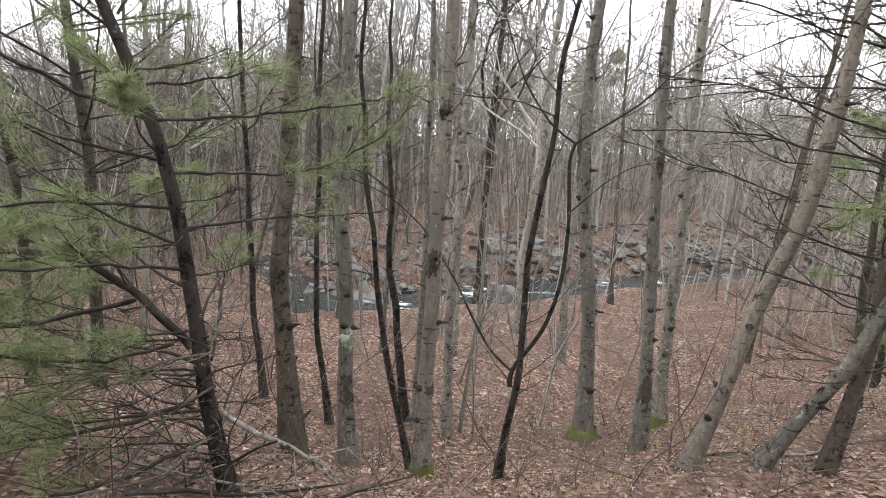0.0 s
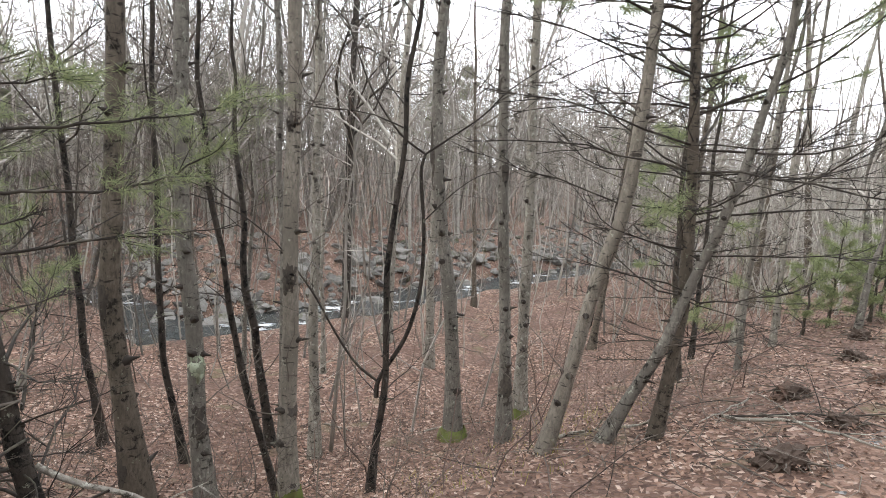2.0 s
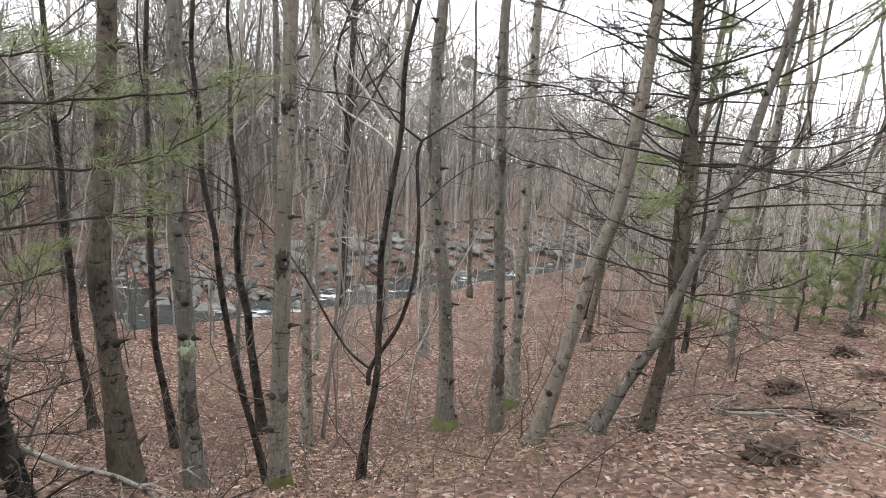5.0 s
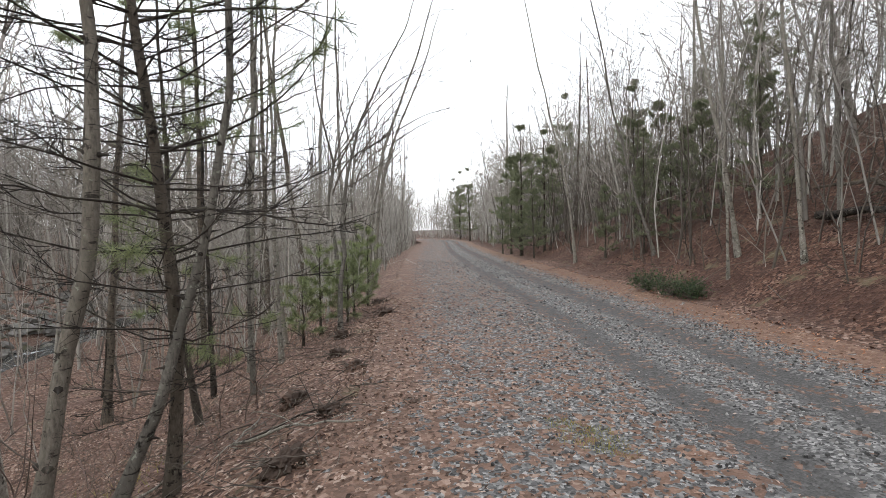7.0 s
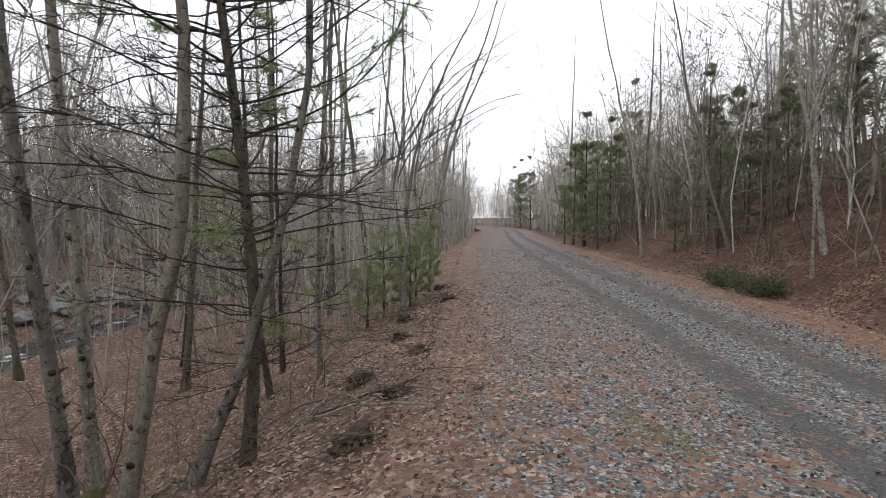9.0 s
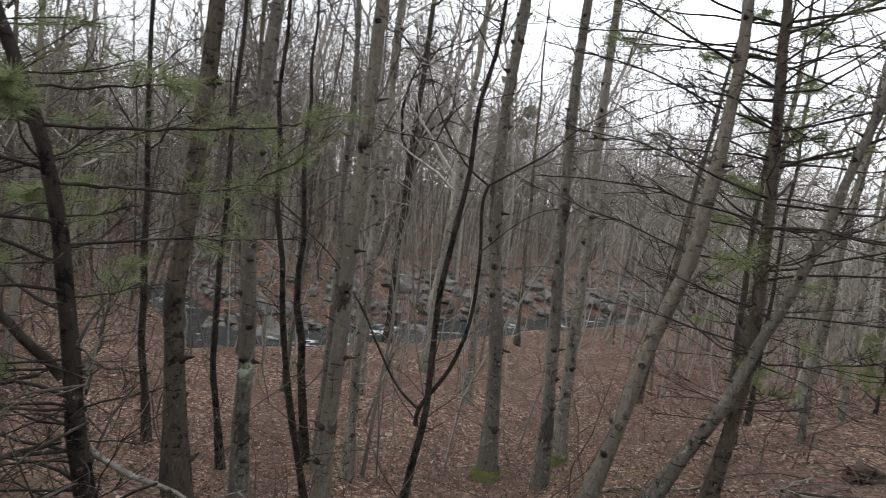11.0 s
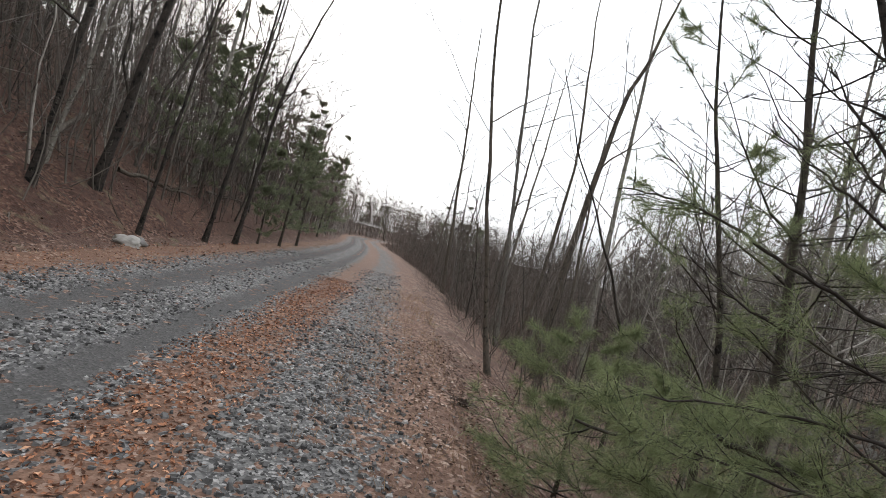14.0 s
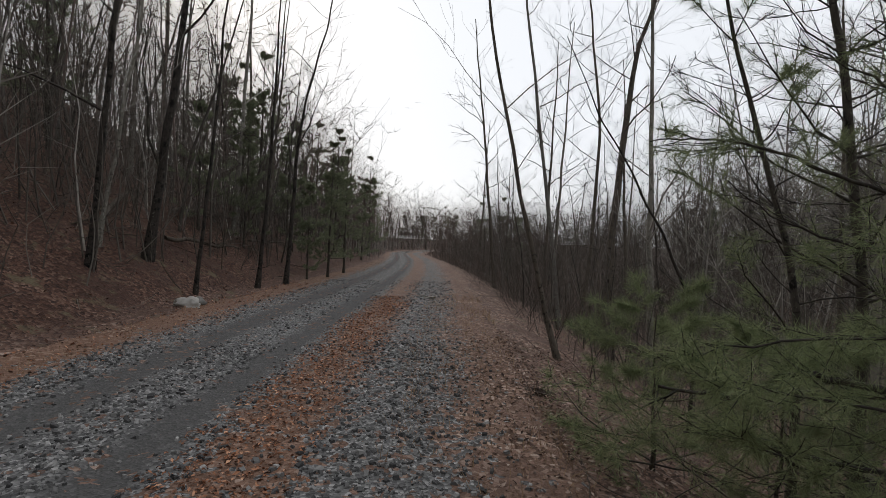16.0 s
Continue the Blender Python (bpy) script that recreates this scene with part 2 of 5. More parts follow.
class Geo:
    """Gathers corners and faces for one mesh."""

    def __init__(self):
        self.v, self.f, self.n = [], [], 0

    def add(self, verts, faces):
        self.v.append(np.asarray(verts, float))
        self.f.append(np.asarray(faces, int) + self.n)
        self.n += len(verts)

    def tube(self, p, r, k=6):
        p, r = np.asarray(p, float), np.asarray(r, float)
        t = np.gradient(p, axis=0)
        t /= np.linalg.norm(t, axis=1)[:, None] + 1e-9
        ref = np.array([1.0, 0, 0]) if abs(t[:, 2]).mean() > 0.6 else np.array([0, 0, 1.0])
        a = np.cross(t, ref)
        a /= np.linalg.norm(a, axis=1)[:, None] + 1e-9
        b = np.cross(t, a)
        ang = np.arange(k) * 2 * math.pi / k
        v = p[:, None] + r[:, None, None] * (np.cos(ang)[None, :, None] * a[:, None] + np.sin(ang)[None, :, None] * b[:, None])
        i, j = np.meshgrid(np.arange(len(p) - 1), np.arange(k), indexing="ij")
        jn = (j + 1) % k
        f = np.stack([i * k + j, i * k + jn, (i + 1) * k + jn, (i + 1) * k + j], -1).reshape(-1, 4)
        self.add(v.reshape(-1, 3), f)

    def mesh(self, name, mat, smooth=True, uv=None):
        me = bpy.data.meshes.new(name)
        v = np.concatenate(self.v)
        me.vertices.add(len(v))
        me.vertices.foreach_set("co", v.ravel())
        total = np.concatenate([np.full(len(f), f.shape[1]) for f in self.f])
        loops = np.concatenate([f.ravel() for f in self.f])
        me.loops.add(len(loops))
        me.loops.foreach_set("vertex_index", loops.astype(np.int32))
        me.polygons.add(len(total))
        start = np.concatenate([[0], np.cumsum(total)[:-1]])
        me.polygons.foreach_set("loop_start", start.astype(np.int32))
        me.polygons.foreach_set("use_smooth", np.full(len(total), smooth))
        if uv is not None:
            layer = me.uv_layers.new(name="lateral")
            layer.data.foreach_set("uv", uv[loops].ravel())
        me.materials.append(mat)
        me.update(calc_edges=True)
        return me


def put(ob, parent=None):
    if parent is not None:
        ob.parent = parent
    return ob


def part(name, geo, mat, parent, label=""):
    return tagged(put(new(name, geo.mesh(name, mat)), parent), label)


def unit(v):
    v = np.asarray(v, float)
    return v / (np.linalg.norm(v) + 1e-9)


# ---------------- the lie of the land ----------------
def bowed(s, reach, k):
    """A bend that begins at s = 0 and runs straight on past its reach."""
    return k * np.clip(s, 0, reach) ** 2 + 2 * k * reach * np.clip(s - reach, 0, None)


def centre(x):
    """The track's middle line: a bend here, and gentle bends far off both ways."""
    x = np.asarray(x, float)
    return -0.33 * x - 1.83 + 1.62 * np.logaddexp(0, (x - 0.71) / 1.5) - bowed(x - 12, 50, 0.0015) + bowed(x - 50, 40, 0.012) - bowed(-12 - x, 45, 0.0012) + bowed(-80 - x, 40, 0.012)


def grade(x):
    """The slope of that line."""
    x = np.asarray(x, float)
    return -0.33 + 1.08 / (1 + np.exp(-np.clip((x - 0.71) / 1.5, -40, 40))) - 0.003 * np.clip(x - 12, 0, 50) + 0.024 * np.clip(x - 50, 0, 40) + 0.0024 * np.clip(-12 - x, 0, 45) - 0.024 * np.clip(-80 - x, 0, 40)


def lateral(x, y):
    return (y - centre(x)) / np.sqrt(1 + grade(x) ** 2)


def beside(x, u):
    """The y of a place u metres off the track's middle line."""
    return centre(x) + u * np.sqrt(1 + grade(x) ** 2)


def ripple(x, y, s):
    """Smooth uneven relief of about unit height."""
    return (np.sin(x * 1.7 * s + 2.1 * np.sin(y * 0.9 * s)) + np.sin(y * 2.3 * s + 1.7 * np.sin(x * 1.3 * s + 1)) + 0.6 * np.sin((x * 3.9 - y * 4.7) * s)) / 2.6


PROFILE_U = [-400, -60, -30, -20, -3.6, -2.9, 2.4, 3.0, 4.4, 5.6, 7.2, 8.5, 16, 22, 40, 65, 95, 140, 400, 1500]
PROFILE_Z = [2, 12, 13.0, 9.6, 0.15, 0.0, 0.0, -0.1, -0.58, -1.2, -1.95, -2.15, -2.35, -2.0, -1.4, 0.2, 5.0, 3.0, -1.0, -2.0]


def brook(x):
    """The stream's middle line and half width."""
    return 17.0 + 0.8 * np.clip(x, -4.5, 60) + 1.3 * np.clip(-4.5 - x, 0, 40), 1.15 - 0.05 * np.clip(-x, 0, 6)


def height(x, y):
    u = lateral(x, y)
    z = np.interp(u, PROFILE_U, PROFILE_Z)
    away = np.clip(np.where(x > 0, (x - 15) / 35, (-x - 26) / 50), 0, 1)
    z = np.where(u < -2.9, z * (1 - 0.93 * away * away * (3 - 2 * away)), z)
    z = z - 0.014 * np.clip(-12 - x, 0, 60)
    mid, half = brook(x)
    over = (y - mid) / 1.28
    bed = np.clip(1 - (np.abs(over) - half + 0.3) / 0.9, 0, 1)
    z = z - 0.62 * bed * bed * (3 - 2 * bed)
    z = z + 0.9 * np.clip((over - half - 0.3) / 3.5, 0, 1) * np.clip((80 - np.abs(x)) / 40, 0, 1)
    off = np.clip((np.abs(u + 0.2) - 2.4) / 2.5, 0, 1)
    z = z + off * (0.09 * ripple(x, y, 0.8) + 0.035 * ripple(x + 7, y - 3, 3.1)) + 0.012 * ripple(x, y, 4.3)
    for ur in (-1.6, -0.45):
        z = z - 0.035 * np.exp(-(((u - ur) / 0.22) ** 2))
    return z


def z_at(x, y):
    return float(height(np.array(float(x)), np.array(float(y))))


def spread(lo, hi, dense, step, far):
    a = list(np.arange(dense[0], dense[1] + step, step))
    s, v = step, dense[1]
    while v < hi:
        s *= 1.22
        v += s
        a.append(v)
    s, v = step, dense[0]
    while v > lo:
        s *= 1.22
        v -= s
        a.insert(0, v)
    return np.array(a)


def sheet(xs, ys, keep=None, lift=0.0):
    X, Y = np.meshgrid(xs, ys, indexing="ij")
    Z = height(X, Y) + lift
    v = np.stack([X, Y, Z], -1).reshape(-1, 3)
    i, j = np.meshgrid(np.arange(len(xs) - 1), np.arange(len(ys) - 1), indexing="ij")
    w = len(ys)
    f = np.stack([i * w + j, (i + 1) * w + j, (i + 1) * w + j + 1, i * w + j + 1], -1).reshape(-1, 4)
    g = Geo()
    g.add(v, f)
    return g, np.stack([lateral(v[:, 0], v[:, 1]), v[:, 0]], -1)


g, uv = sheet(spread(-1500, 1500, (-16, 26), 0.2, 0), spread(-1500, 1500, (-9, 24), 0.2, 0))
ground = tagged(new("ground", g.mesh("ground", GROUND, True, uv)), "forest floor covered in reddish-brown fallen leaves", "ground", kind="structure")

# the road follows the bend
sx = spread(-220, 220, (-14, 20), 0.15, 0)
su = np.arange(-3.2, 2.61, 0.1)
S, Uu = np.meshgrid(sx, su, indexing="ij")
slope_ = grade(S)
nx_, ny_ = -slope_ / np.sqrt(1 + slope_ ** 2), 1 / np.sqrt(1 + slope_ ** 2)
edge = Uu + 0.22 * ripple(S, Uu * 0, 1.1) * (np.abs(Uu + 0.3) > 2.85)
RX, RY = S + nx_ * edge, centre(S) + ny_ * edge
lift = 0.03 - 0.06 * (np.abs(Uu + 0.3) > 2.85)
g = Geo()
i, j = np.meshgrid(np.arange(len(sx) - 1), np.arange(len(su) - 1), indexing="ij")
w = len(su)
g.add(np.stack([RX, RY, height(RX, RY) + lift], -1).reshape(-1, 3), np.stack([i * w + j, (i + 1) * w + j, (i + 1) * w + j + 1, i * w + j + 1], -1).reshape(-1, 4))
road = tagged(new("road", g.mesh("road", ROAD, True, np.stack([Uu.ravel(), S.ravel()], -1))), "grey gravel track with wheel ruts and leafy verges", "road", kind="structure")


# ---------------- bare trees ----------------
def limb_path(rng, p, d, length, n, wander, lift_):
    pts, d = [np.array(p, float)], unit(d)
    for _ in range(n):
        d = unit(d + rng.normal(0, wander, 3) + np.array([0, 0, lift_]))
        pts.append(pts[-1] + d * length / n)
    return np.array(pts)


def grow(rng, geo, p, d, length, r, depth, k=4, wander=0.16, lift_=0.06, kids=(3, 6), spreadout=0.8):
    """One bough with its twigs."""
    n = 5 if depth > 1 else 4 if depth else 3
    pts = limb_path(rng, p, d, length, n, wander, lift_)
    geo.tube(pts, np.linspace(r, max(r * 0.28, 0.0015), n + 1), k if depth > 1 else 3)
    if depth <= 0:
        return
    for _ in range(rng.randint(*kids)):
        f = rng.uniform(0.25, 0.97) * n
        i = min(int(f), n - 1)
        q = pts[i] + (pts[i + 1] - pts[i]) * (f - i)
        t = unit(pts[i + 1] - pts[i])
        side = unit(np.cross(t, rng.normal(0, 1, 3)))
        grow(rng, geo, q, t + side * spreadout, length * rng.uniform(0.3, 0.6), r * rng.uniform(0.35, 0.55), depth - 1, k, wander, lift_, kids, spreadout)


def trunk_path(base, offsets, h, rng, wob=0.02):
    """The trunk's line through given offsets from its foot, carried on to height h."""
    o = [np.zeros(3)] + [np.array(q, float) for q in offsets]
    if o[-1][2] < h:
        d = (o[-1] - o[-2]) if len(offsets) > 1 else o[-1]
        d = unit(np.array([d[0] * 0.6, d[1] * 0.6, d[2]]))
        o.append(o[-1] + d * (h - o[-1][2]) / max(d[2], 0.3))
    o = np.array(o)
    zs = np.linspace(0, o[-1][2], 15)
    pts = np.stack([np.interp(zs, o[:, 2], o[:, 0]), np.interp(zs, o[:, 2], o[:, 1]), zs], -1)
    for _ in range(2):
        pts[1:-1] = (pts[:-2] + 2 * pts[1:-1] + pts[2:]) / 4
    pts[2:, :2] += rng.normal(0, wob, (len(pts) - 2, 2))
    return pts


def tree(name, base, offsets, h, diam, mat, twigs, seed, label, limbs=8, low=0.45, sides=10, reach=0.28, up=0.7, depth=2, category="tree", group="", kids=(3, 6), patches=()):
    """A bare tree standing on the ground: a flared trunk and limbs with twigs. patches: height from, to, bark, name and label of a growth on it."""
    rng = np.random.RandomState(seed)
    x, y = base
    root = tagged(new(name), label, category, group)
    root.location = (x, y, z_at(x, y) - 0.05)
    pts = trunk_path(None, offsets, h, rng)
    zz = pts[:, 2] / pts[-1, 2]
    rad = diam / 2 * (1 - 0.8 * zz) * (1 + 0.55 * np.exp(-pts[:, 2] / 0.18))
    rad *= 1 + rng.normal(0, 0.035, len(rad))
    g = Geo()
    fine = np.linspace(0, len(pts) - 1, 40)
    pf = np.stack([np.interp(fine, np.arange(len(pts)), pts[:, a]) for a in range(3)], -1)
    g.tube(pf, np.interp(fine, np.arange(len(pts)), rad) * (1 + rng.normal(0, 0.03, 40)), sides)
    near, knots = math.hypot(x, y) < 8, []
    for _ in range(int((14 if near else 5) + diam * 40)):  # stubs and knots
        f = rng.uniform(0.04, 0.55 if near else 0.8) * (len(pf) - 2)
        i = int(f)
        q = pf[i]
        a = rng.uniform(0, 6.28)
        rr = np.interp(f, np.arange(40), np.interp(fine, np.arange(len(pts)), rad))
        d = np.array([math.cos(a), math.sin(a), rng.uniform(-0.1, 0.5)])
        if near:
            kg = Geo()
            kg.tube([q + d * rr * 0.72, q + d * rr * 0.98, q + d * (rr * 1.06 + 0.008), q + d * (rr * 1.12 + rng.uniform(0.01, 0.09))], [rr * 0.62, rr * 0.5, rr * 0.27, rr * 0.08], 7)
            knots.append(kg)
            continue
        g.tube([q + d * rr * 0.7, q + d * rr * 1.05, q + d * (rr * 1.1 + rng.uniform(0.01, 0.05))], [rr * 0.33, rr * 0.25, rr * 0.08], 6)
    part("trunk", g, mat, root)
    for z0_, z1_, skin, what, said in patches:
        zs = np.linspace(z0_, z1_, 11)
        thick = np.interp(zs, pts[:, 2], rad)
        a = rng.uniform(0, 6.28) + np.linspace(0, rng.normal(0, 1.2), 11)
        line = np.stack([np.interp(zs, pf[:, 2], pf[:, a_]) for a_ in range(3)], -1)
        line += np.stack([np.cos(a), np.sin(a), 0 * a], -1) * (thick * 0.17)[:, None]
        girth_ = thick * (0.8 + 0.16 * np.sin(np.linspace(0, math.pi, 11)) + rng.normal(0, 0.035, 11))
        pg_ = Geo()
        pg_.tube(line, girth_, 14)
        pg_.v[0] += rng.normal(0, 0.0035, pg_.v[0].shape) + np.array([0, 0, 1]) * rng.normal(0, 0.015, (len(pg_.v[0]), 1))
        part(what, pg_, skin, root, said)
    for _ in range(8 if near and diam > 0.06 else 0):
        zt = rng.uniform(0.6, 4.2)
        q = np.array([np.interp(zt, pf[:, 2], pf[:, a_]) for a_ in range(3)])
        a = rng.uniform(0, 6.28)
        tg = Geo()
        grow(rng, tg, q, (math.cos(a), math.sin(a), rng.uniform(0.1, 0.9)), rng.uniform(0.4, 1.1), rng.uniform(0.004, 0.008), 2, 4, 0.16, 0.03, (2, 4))
        part("twig", tg, twigs, root)
    for kg in knots:
        part("knot", kg, TWIG_DARK, root, "dark branch knot")
    for _ in range(limbs):
        f = rng.uniform(low, 0.97) * 14
        i = min(int(f), 13)
        q = pts[i] + (pts[i + 1] - pts[i]) * (f - i)
        a = rng.uniform(0, 6.28)
        r = np.interp(f, np.arange(15), rad)
        g = Geo()
        grow(rng, g, q, (math.cos(a), math.sin(a), up), h * reach * rng.uniform(0.5, 1.1) * (1.15 - 0.5 * f / 14), r * rng.uniform(0.3, 0.5), depth, kids=kids)
        part("limb", g, twigs, root)
    return root


# (kind, foot, trunk offsets, height, girth, bark, limbs, low)
NEAR = [
    ("A", (-1.55, 4.57), [(-0.16, -0.07, 1.22), (-0.2, -0.09, 1.85), (-0.17, -0.07, 2.62), (-0.14, -0.06, 3.43), (-0.12, -0.05, 3.83)], 12, 0.165, BARK_ROUGH, 7, 0.42, "rough brown-barked tree with a scarred flaking foot"),
    ("B", (-1.10, 4.77), [(-0.13, -0.04, 1.3), (-0.21, -0.06, 2.01), (-0.25, -0.08, 2.65), (-0.24, -0.08, 3.21), (-0.17, -0.05, 4.06)], 11, 0.141, BARK_GREY, 7, 0.4, "slim grey-barked tree with a lichen patch near its foot"),
    ("C", (-0.43, 4.82), [(-0.06, -0.01, 1.26), (-0.08, -0.01, 2.05), (-0.09, -0.01, 2.9), (-0.07, -0.01, 3.57), (-0.05, -0.01, 4.22)], 12, 0.147, BARK_TAN, 7, 0.42, "smooth tan-grey tree with dark branch knots"),
    ("D", (-0.40, 6.87), [(-0.07, -0.01, 2.1), (-0.08, -0.01, 3.85), (-0.12, -0.01, 5.45)], 13, 0.134, BARK_PALE, 8, 0.42, "pale lichen-spotted tree on the leafy flat"),
    ("E", (-0.60, 5.34), [(-0.25, -0.04, 0.97), (-0.43, -0.08, 1.75), (-0.57, -0.12, 2.43), (-0.65, -0.14, 3.13), (-0.7, -0.16, 3.9)], 7, 0.069, BARK_DARK, 5, 0.4, "thin dark sapling leaning aside"),
    ("F", (-0.99, 7.17), [(-0.17, -0.03, 1.3), (-0.35, -0.07, 2.2), (-0.41, -0.08, 2.92)], 6, 0.121, BARK_DARK, 4, 0.5, "dark-barked leaning tree on the flat"),
    ("G", (0.28, 5.22), [(0.04, -0.0, 0.55), (0.06, -0.0, 1.01), (0.08, -0.0, 1.74), (0.06, -0.0, 2.38), (0.12, -0.0, 3.21), (0.18, -0.01, 4.01), (0.22, -0.01, 4.59)], 8, 0.075, BARK_DARK, 7, 0.45, "thin sapling with dark scabbed bark"),
    ("H", (1.44, 7.20), [(-0.03, 0.01, 1.16), (-0.18, 0.03, 2.24), (-0.37, 0.06, 3.35), (-0.53, 0.08, 4.07), (-0.57, 0.08, 4.77), (-0.49, 0.08, 5.81)], 14, 0.202, BARK_GREY, 9, 0.4, "grey tree with green moss round its foot"),
    ("I", (1.48, 10.49), [(-0.09, 0.01, 1.79), (-0.11, 0.01, 3.67)], 13, 0.158, BARK_PALE, 8, 0.4, "pale grey tree on the leafy flat"),
    ("J", (1.86, 6.15), [(-0.06, 0.02, 1.19), (-0.09, 0.03, 2.31), (-0.26, 0.07, 3.25), (-0.4, 0.1, 4.28), (-0.37, 0.1, 5.05)], 13, 0.145, BARK_GREY, 8, 0.4, "grey tree with black scabs on its bark"),
    ("K", (2.49, 7.58), [(-0.04, 0.01, 1.12), (-0.08, 0.03, 2.28), (-0.15, 0.05, 3.31), (-0.2, 0.06, 4.47), (-0.21, 0.07, 5.94)], 14, 0.169, BARK_PALE, 9, 0.42, "pale grey tree beside a scabbed one"),
    ("L", (1.67, 4.36), [(0.12, -0.05, 0.53), (0.23, -0.09, 1.22), (0.32, -0.14, 1.73), (0.43, -0.19, 2.34), (0.53, -0.25, 2.92), (0.54, -0.25, 3.23), (0.48, -0.22, 3.7)], 10, 0.116, BARK_TAN, 6, 0.45, "tan-barked tree leaning over the bank"),
    ("M", (2.17, 4.35), [(0.26, -0.14, 0.69), (0.36, -0.21, 1.13), (0.48, -0.29, 1.6), (0.66, -0.41, 2.09), (0.74, -0.47, 2.57), (0.78, -0.51, 3.06), (0.8, -0.52, 3.52)], 6.5, 0.099, BARK_GREY, 7, 0.5, "grey tree leaning towards the track"),
    ("O", (5.80, 7.57), [(0.05, -0.03, 1.58), (0.1, -0.08, 2.77)], 10, 0.102, BARK_PALE, 8, 0.35, "slim pale birch beside the bank"),
    ("P", (-0.39, 15.32), [(-0.05, -0.0, 3.22), (-0.08, -0.0, 5.54), (-0.07, -0.0, 7.63)], 15, 0.282, BARK_DARK, 9, 0.35, "dark tree at the stream's edge"),
    ("Q", (-0.83, 7.05), [(-0.03, -0.0, 1.57), (-0.08, -0.01, 3.14), (-0.22, -0.03, 5.49)], 13, 0.104, BARK_GREY, 8, 0.4, "grey tree behind a tan one"),
    ("E2", (-1.87, 6.56), [(-0.19, -0.06, 1.19), (-0.27, -0.09, 2.27), (-0.29, -0.1, 3.62)], 9, 0.083, BARK_DARK, 6, 0.4, "thin dark tree on the leafy flat"),
    ("E3", (-3.01, 7.08), [(-0.15, -0.07, 1.46), (-0.24, -0.11, 2.47)], 9, 0.094, BARK_DARK, 6, 0.4, "slim dark tree on the leafy flat"),
    ("s1", (-7.57, 4.25), [(-0.12, -0.21, 0.67), (-0.26, -0.47, 2.04), (-0.39, -0.75, 3.24), (-0.54, -1.1, 4.96)], 9, 0.082, BARK_ROUGH, 7, 0.3, "leaning thin tree on the bank"),
    ("s2", (-11.52, 6.55), [(-0.11, -0.18, 1.86), (-0.31, -0.56, 4.93), (-0.48, -0.89, 7.33)], 12, 0.115, BARK_GREY, 7, 0.3, "thin upright tree on the bank"),
    ("s4", (-16.33, 10.12), [(0.2, 0.3, 3.7), (0.26, 0.4, 7.54), (-0.02, -0.04, 11.0)], 14, 0.168, BARK_ROUGH, 8, 0.3, "brown thin tree on the bank slope"),
    ("h1", (12.98, 1.11), [(-0.02, 0.2, 1.88), (-0.04, 0.47, 3.19)], 12, 0.095, BARK_PALE, 9, 0.35, "pale grey tree on the leafy hillside"),
    ("h2", (11.31, 0.00), [(0.0, 0.12, 1.61), (0.0, 0.3, 3.91)], 11, 0.077, BARK_PALE, 8, 0.35, "pale lichened tree on the hillside"),
    ("h5", (12.51, -0.58), [(0.0, 0.07, 2.09), (0.01, 0.14, 3.61)], 11, 0.086, BARK_GREY, 8, 0.35, "grey twin-stemmed tree on the hillside"),
    ("h6", (11.92, 1.21), [(-0.0, 0.02, 2.18), (-0.0, 0.05, 3.35)], 10, 0.051, BARK_PALE, 8, 0.35, "slim pale tree at the hillside's foot"),
    ("h3", (18.42, 6.49), [(-0.06, 0.17, 2.57), (-0.28, 0.75, 5.53), (-0.49, 1.27, 7.9)], 12, 0.101, BARK_PALE, 10, 0.3, "pale tree at the foot of the hillside"),
    ("h4", (15.55, 3.27), [(-0.12, 0.56, 2.08), (-0.23, 0.99, 3.8)], 11, 0.082, BARK_GREY, 9, 0.3, "grey tree leaning towards the track"),
    ("w1", (-11.31, -3.00), [(-0.02, 0.08, 1.48), (-0.05, 0.19, 3.0)], 12, 0.133, BARK_DARK, 15, 0.15, "dark brown tree on the leafy hillside"),
    ("w2", (-13.49, -2.54), [(-0.04, 0.22, 1.93), (-0.08, 0.43, 4.08), (-0.11, 0.61, 5.73)], 13, 0.202, BARK_DARK, 16, 0.15, "dark rough tree on the leafy hillside"),
    ("w3", (-20.53, -1.30), [(-0.01, 0.19, 3.64), (-0.02, 0.32, 6.63)], 14, 0.168, BARK_PALE, 9, 0.3, "pale straight tree on the hillside"),
    ("w4", (-15.56, -0.30), [(-0.0, 0.16, 1.91), (-0.0, 0.24, 3.89)], 9, 0.115, BARK_DARK, 8, 0.3, "thin dark tree beside the track"),
    ("w5", (-17.08, 0.46), [(0.0, 0.16, 2.56), (0.01, 0.24, 5.11), (0.04, 0.83, 7.21)], 10, 0.127, BARK_DARK, 9, 0.3, "slim dark tree beside the track"),
    ("w6", (-12.78, -1.47), [(-0.02, 0.13, 2.05), (-0.04, 0.32, 4.11)], 10, 0.086, BARK_DARK, 9, 0.3, "thin dark tree at the hillside's foot"),
    ("s3", (-11.90, 8.20), [(-0.04, -0.05, 2.6), (0.07, 0.1, 5.15), (0.18, 0.26, 7.51), (0.45, 0.6, 8.85)], 11, 0.259, BARK_ROUGH, 9, 0.35, "thick forked tree on the bank slope"),
    ("s5", (-5.60, 4.90), [(0.0, 0.0, 1.29), (-0.1, -0.11, 2.0), (-0.25, -0.27, 2.5), (-0.43, -0.48, 2.96), (-0.65, -0.77, 3.67), (-0.82, -1.0, 4.1)], 5, 0.054, BARK_DARK, 4, 0.5, "thin dark stem bending over the bank"),
